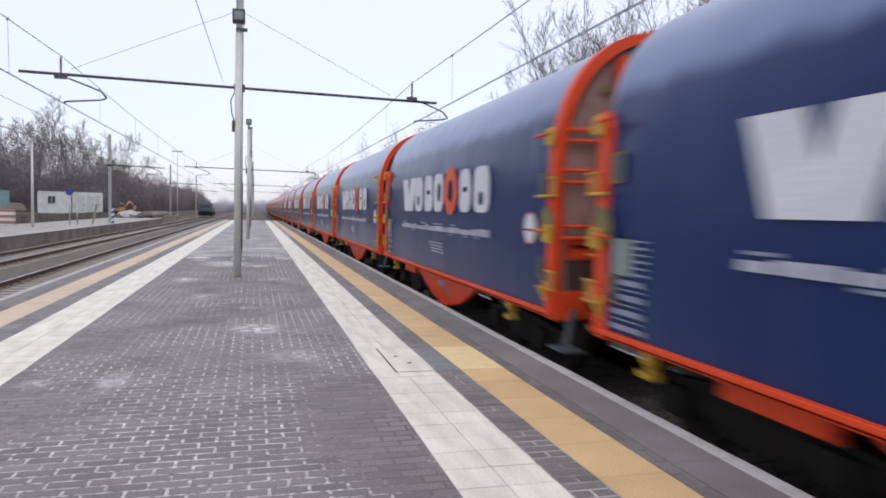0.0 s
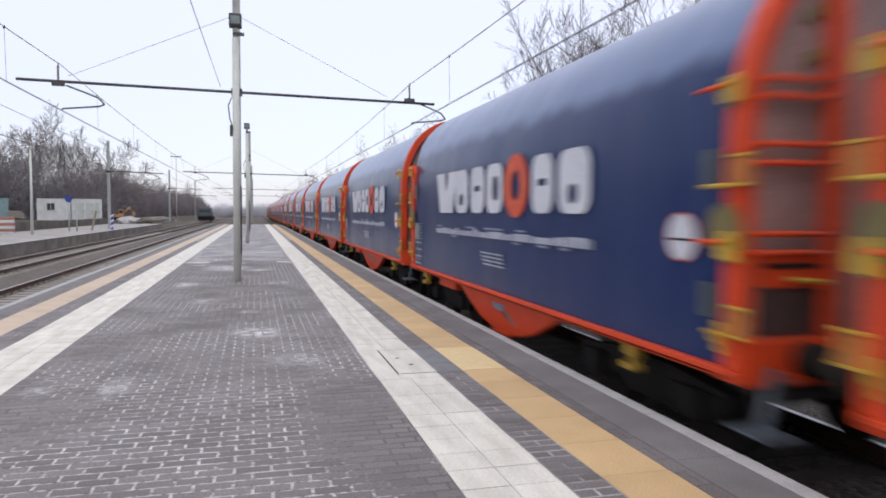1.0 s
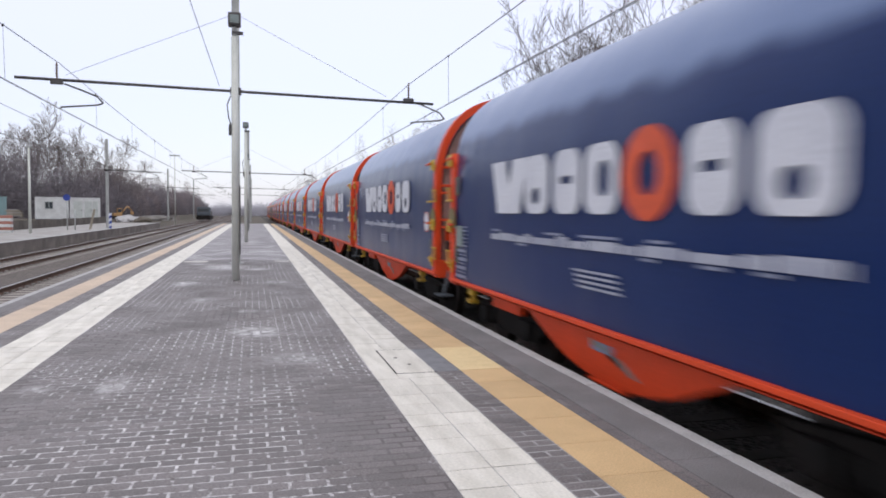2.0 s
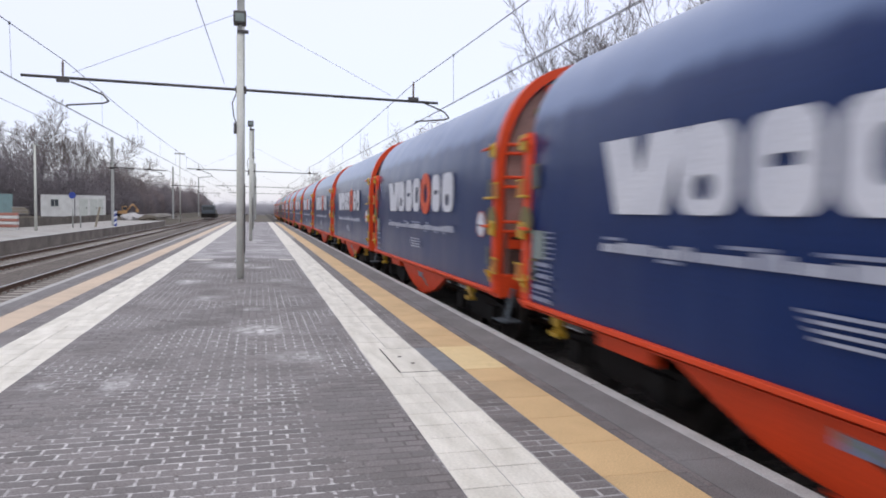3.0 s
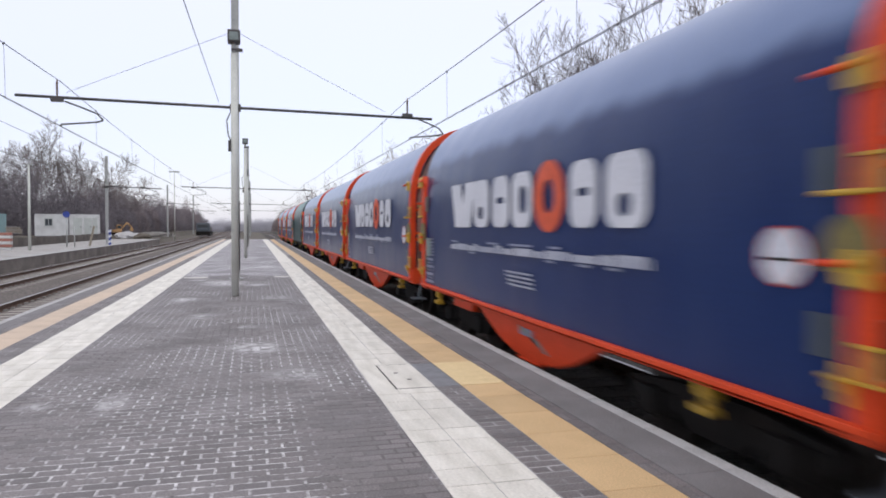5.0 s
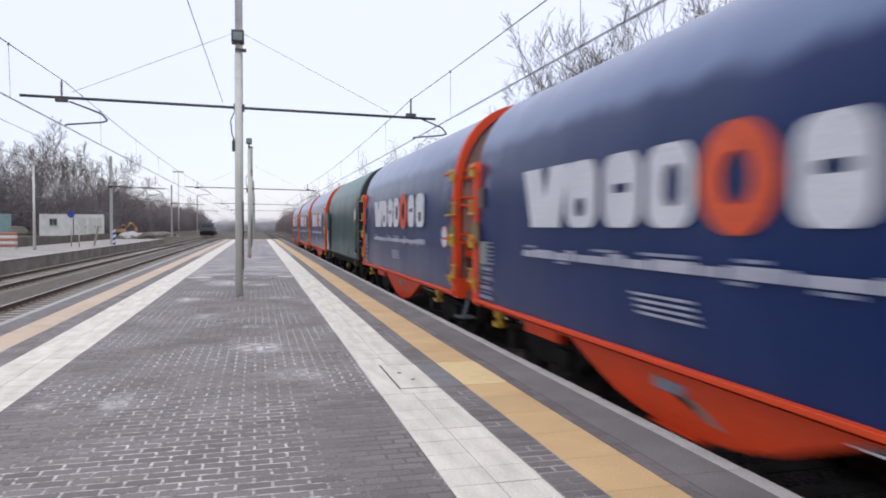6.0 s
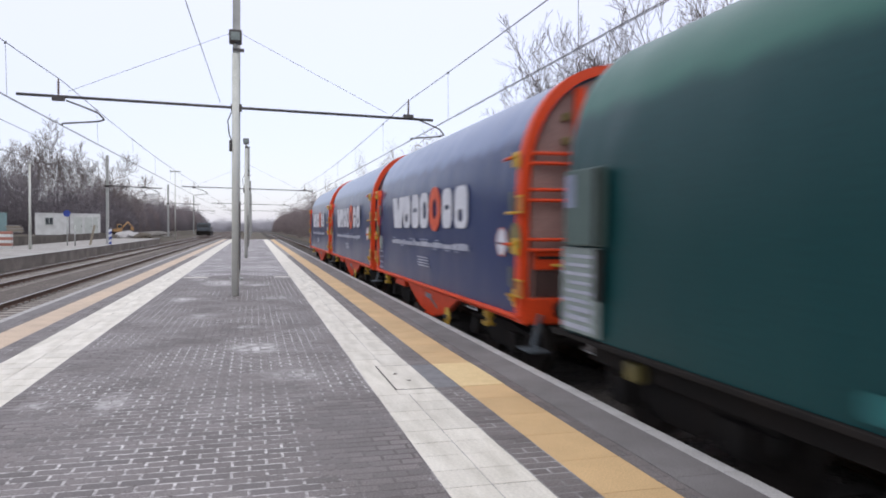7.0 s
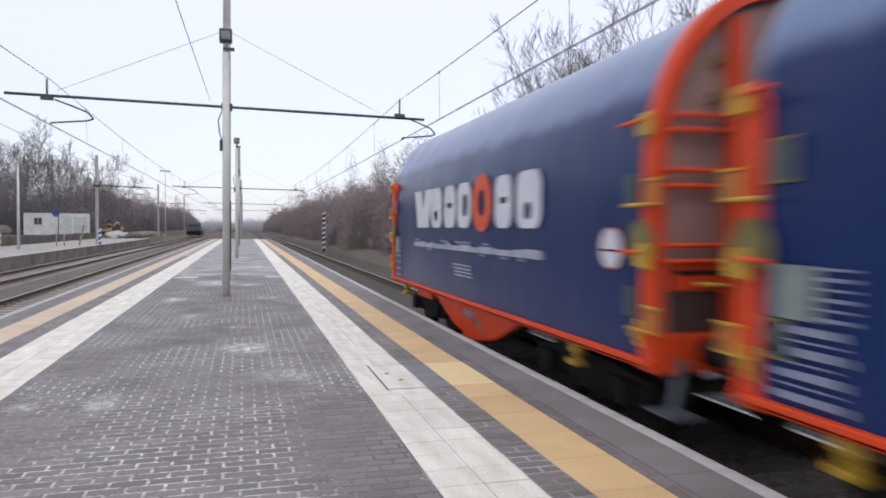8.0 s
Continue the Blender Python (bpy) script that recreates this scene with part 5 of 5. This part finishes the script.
DARKS = [data_mesh("evergreen", thicket(s, 3.2, 7.5, 8000, 0.8), EVERGREEN) for s in (5, 6)]


def bush(meshes, x, y, z, sx, sz, name, label):
    b = new(name, rt.choice(meshes))
    b.matrix_basis = pose(x, y, z, 0, 0, rt.uniform(0, 360)) @ Matrix.Diagonal((sx, sx, sz, 1))
    return tagged(b, label, "shrub", "lineside brush", "stuff")


for k in range(52):
    y = 44 + k * 4.6 + max(0, k - 30) * 1.5
    bush(THICKETS, 11.6 + rt.uniform(-0.5, 1.2) + (0.6 if k < 3 else 0), y, -1.0, rt.uniform(0.9, 1.15), rt.uniform(0.95, 1.3), "lineside_brush", "tangled brown leafless brush beside the track")
for k in range(14):
    bush(THICKETS, 17 + rt.uniform(-1, 2), 46 + k * 7, -1.0, 1.3, rt.uniform(0.9, 1.15), "lineside_brush", "tall tangled brush behind the lineside hedge")
for k in range(40):
    y = 112 + k * 5.2
    bush(THICKETS if k % 2 else DARKS, -23.2 - max(0, 150 - y) * 0.06 + rt.uniform(-0.8, 0.8), y, 0.0, rt.uniform(1.1, 1.4), rt.uniform(1.0, 1.35), "yard_brush",
         "grey tangled brush behind the works yard")
for x, y, s, h in ((-52, 108, 1.9, 2.0), (-46, 108, 1.6, 1.8), (-41, 106, 1.7, 1.7), (-36, 106, 1.5, 1.9), (-33, 108, 1.4, 1.75), (-30, 106, 1.3, 1.4), (-28, 110, 1.3, 1.3), (-26.5, 108, 1.3, 1.2), (-23.5, 110, 1.3, 1.15), (-20.8, 116, 1.1, 1.05)):
    bush(DARKS, x, y, 0.2, s, h, "dark_evergreen", "dark evergreen shrub behind the site huts")

setting("embankment", prism(bmesh.new(), [(7.6, -0.94), (30, -0.94), (30, 0.3), (9.4, -0.1), (8.3, -0.25)], "y", 24, 400), EARTH, "low brown earth bank under the brush")

FAR_BRUSH = [data_mesh("far_brush", thicket(s, 3.6, 6.0, 5000, 1.2), HAZED_WOOD) for s in (11, 12)]
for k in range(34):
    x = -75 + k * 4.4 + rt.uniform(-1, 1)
    bush(FAR_BRUSH, x, 345 + rt.uniform(-8, 8), -1.0, rt.uniform(1.2, 1.6), rt.uniform(0.9, 1.5), "far_wood", "leafless wood far down the line, haze put into its pale colour")

# woods that close the view down the line, haze painted in their pale colour
far_bm = bmesh.new()
rw = random.Random(9)
prev = None
for k in range(401):
    x = -420 + k * 2.1
    z = 4 + 3 * noise.noise(Vector((x * 0.02, 0, 0))) + rw.uniform(-1.2, 1.2) + (3 if x > 30 else 0)
    pr = (far_bm.verts.new((x, 520 - abs(x) * 0.25, -1)), far_bm.verts.new((x, 521 - abs(x) * 0.25, z)), far_bm.verts.new((x, 540 - abs(x) * 0.25, z * 0.8)))
    if prev:
        far_bm.faces.new((prev[0], pr[0], pr[1], prev[1]))
        far_bm.faces.new((prev[1], pr[1], pr[2], prev[2]))
    prev = pr
tagged(new("backdrop", mesh_of("backdrop", far_bm, HAZED_WOOD)), "line of distant woods, haze put into its pale colour", kind="structure")

# ---- paving pieces, sleepers ----
white_r, dark_r, yellow_r, band_r, coping_r = beds_r
white_l, dark_l, yellow_l, band_l, coping_l = beds_l
HATCH = (1.39, 1.92, 6.86, 8.06)      # cover in the white strip, and the patch that goes on from it


def clear_of_hatch(s):
    a, b, c, d = s
    return b <= HATCH[0] + 0.01 or a >= 2.54 or d <= HATCH[2] or c >= HATCH[3]


field = brick_spots(X_FIELD[0], X_FIELD[1], 2.2, NEAR_Y, 0.225, 0.112)
near = [s for s in field if s[2] < 4.15 and s[1] - s[0] > 0.2][:300]
keep = set(near)
brick_me = mesh_of("brick", brick_mesh("brick", 0.225, 0.112), PAVER)
pave_joined("brick_field", [s for s in field if s not in keep], paving, PAVER)
for a, b, c, d in near:
    piece("brick", brick_me, paving, (a + b) / 2, (c + d) / 2, random.uniform(0.0003, 0.0016))
for bed, lo, hi in (dark_r, dark_l):
    pave_joined("brick_row", [s for s in brick_spots(lo, hi, -14.0, 40, (hi - lo) * 0.999, 0.112) if lo < 0 or clear_of_hatch(s)], bed, PAVER)
for bed, lo, hi in (band_r, band_l):
    # a row of dark pavers along the yellow tiles, then smooth slabs to the coping
    xa, xb = (lo, lo + 0.13) if lo > 0 else (hi - 0.13, hi)
    sa, sb = (lo + 0.132, hi) if lo > 0 else (lo, hi - 0.132)
    part("joint_bed", bx(xa, xb, 2.0, 40.0, -0.0055, -0.002), EDGE_SLAB, bed, "grey joints of the dark pavers")
    pave_joined("brick_row", brick_spots(xa, xb, 2.0, 40.0, 0.1299, 0.225), bed, PAVER, joint=0.012)
    me = mesh_of("edge_slab", brick_mesh("edge_slab", sb - sa, 2.0, joint=0.002, b=0.001), EDGE_SLAB)
    for k in range(46):
        piece("edge_slab", me, bed, (sa + sb) / 2, 1.0 + 2.0 * k, random.uniform(-0.0005, 0.001))
for bed, lo, hi in (white_r, white_l, yellow_r, yellow_l):
    part("joint_bed", bx(lo, hi, 2.0, 33.0, -0.008, -0.0042), GREY_PLATE, bed, "grey tile joints")
for (bed, lo, hi), material in ((white_r, WHITE_TILE), (white_l, WHITE_TILE)):
    w = (hi - lo) / 2
    me = mesh_of("tile", ribbed_tile(w, 0.31), material)
    for k in range(100):
        for c in range(2):
            x, y = lo + w * (c + 0.5), 2.0 + 0.31 * (k + 0.5)
            if clear_of_hatch((x - w / 2 + 0.02, x + w / 2 - 0.02, y - 0.15, y + 0.15)) or lo < 0:
                piece("tile", me, bed, x, y, random.uniform(-0.0015, 0.001))
for bed, lo, hi in (yellow_r, yellow_l):
    me = mesh_of("tile", brick_mesh("tile", hi - lo, 0.62, joint=0.005, b=0.002), YELLOW_TILE if lo > 0 else PALE_YELLOW)
    for k in range(50):
        y = 2.0 + 0.62 * (k + 0.5)
        if lo < 0 or y + 0.31 < HATCH[2] + 0.05 or y - 0.31 > HATCH[3] - 0.05:
            piece("tile", me, bed, (lo + hi) / 2, y, random.uniform(-0.001, 0.001))
for bed, lo, hi in (coping_r, coping_l):
    me = mesh_of("coping_stone", bx(-(hi - lo) / 2, (hi - lo) / 2, -0.495, 0.495, -0.2, 0.004, bevel=0.012), COPING)
    for k in range(88):
        piece("coping_stone", me, bed, (lo + hi) / 2, 0.5 + k, random.uniform(-0.003, 0.003))

for bed, xa, xb, ya, yb in ((white_r[0], 1.153, 1.374, 6.652, 8.2), (white_r[0], 1.378, 1.777, 6.652, 6.845), (white_r[0], 1.378, 1.777, 8.075, 8.2),
                            (yellow_r[0], 2.058, 2.527, 6.342, 6.857), (yellow_r[0], 2.058, 2.527, 8.063, 8.2)):
    part("cut_tile", bx(xa, xb, ya, yb, -0.012, 0.0), WHITE_TILE if xa < 1.8 else YELLOW_TILE, bed)
for bed, xa, xb in ((white_l[0], -2.1, -1.38), (white_r[0], 0.66, 1.14)):
    part("cross_tile", bx(xa, xb, 23.15, 23.45, -0.012, 0.0035), WHITE_TILE, bed, "short white cross tile")
hatch = thing("hatch_cover", "square tiled hatch cover let into the white strip", "hatch cover", pose(0, 0, 0))
part("rim", bx(HATCH[0] - 0.014, HATCH[1] - 0.12, HATCH[2] - 0.016, HATCH[3] + 0.014, -0.03, 0.0006), BLACK, hatch, "dark gap round the cover")
part("cover", bx(HATCH[0], HATCH[1] - 0.135, HATCH[2], HATCH[3], -0.02, 0.002), WHITE_TILE, hatch)
for x, y in ((1.52, 7.6), (1.6, 7.25)):
    part("lifting_hole", tube(bmesh.new(), (x, y, -0.005), (x, y, 0.0035), 0.025, 0.025, 10), BLACK, hatch)
part("grey_insert", bx(HATCH[1] - 0.133, 2.053, HATCH[2], HATCH[3], -0.02, 0.001), GREY_PLATE, hatch, "smooth grey insert")
part("yellow_insert", bx(2.057, 2.53, HATCH[2], HATCH[3], -0.02, 0.003), NEW_YELLOW, hatch, "newer pale yellow tiles")

for t, (y0, n) in zip(tracks, ((2.0, 150), (6.0, 150), (14.0, 110))):
    me = mesh_of("sleeper", bx(-1.2, 1.2, -0.12, 0.12, -0.32, -0.162, bevel=0.012), SHADED_SLEEPER if t is tracks[0] else SLEEPER)
    for k in range(n):
        piece("sleeper", me, t, 0, y0 + k * 0.6, 0)
    clip_bm = bmesh.new()
    for k in range(n):
        for x in (-0.7525, 0.7525):
            for e2 in (-0.115, 0.115):
                box(clip_bm, x + e2 - 0.045, x + e2 + 0.045, y0 + k * 0.6 - 0.06, y0 + k * 0.6 + 0.06, -0.162, -0.115)
    tagged(part("rail_clips", clip_bm, RAIL if t is tracks[0] else PALE_CLIP, t, "weathered rail clips"), kind="stuff")


# ---- what moves ----
def motions():
    for i, wagon in train:
        rows = []
        for k in range(17):
            t = k * 0.5
            rows.append((t, pose(TRACK_X[0], A7 + i * PITCH + SPEED * (7.0 - t), RAIL_Z)))
        walk(wagon, rows)


motions()
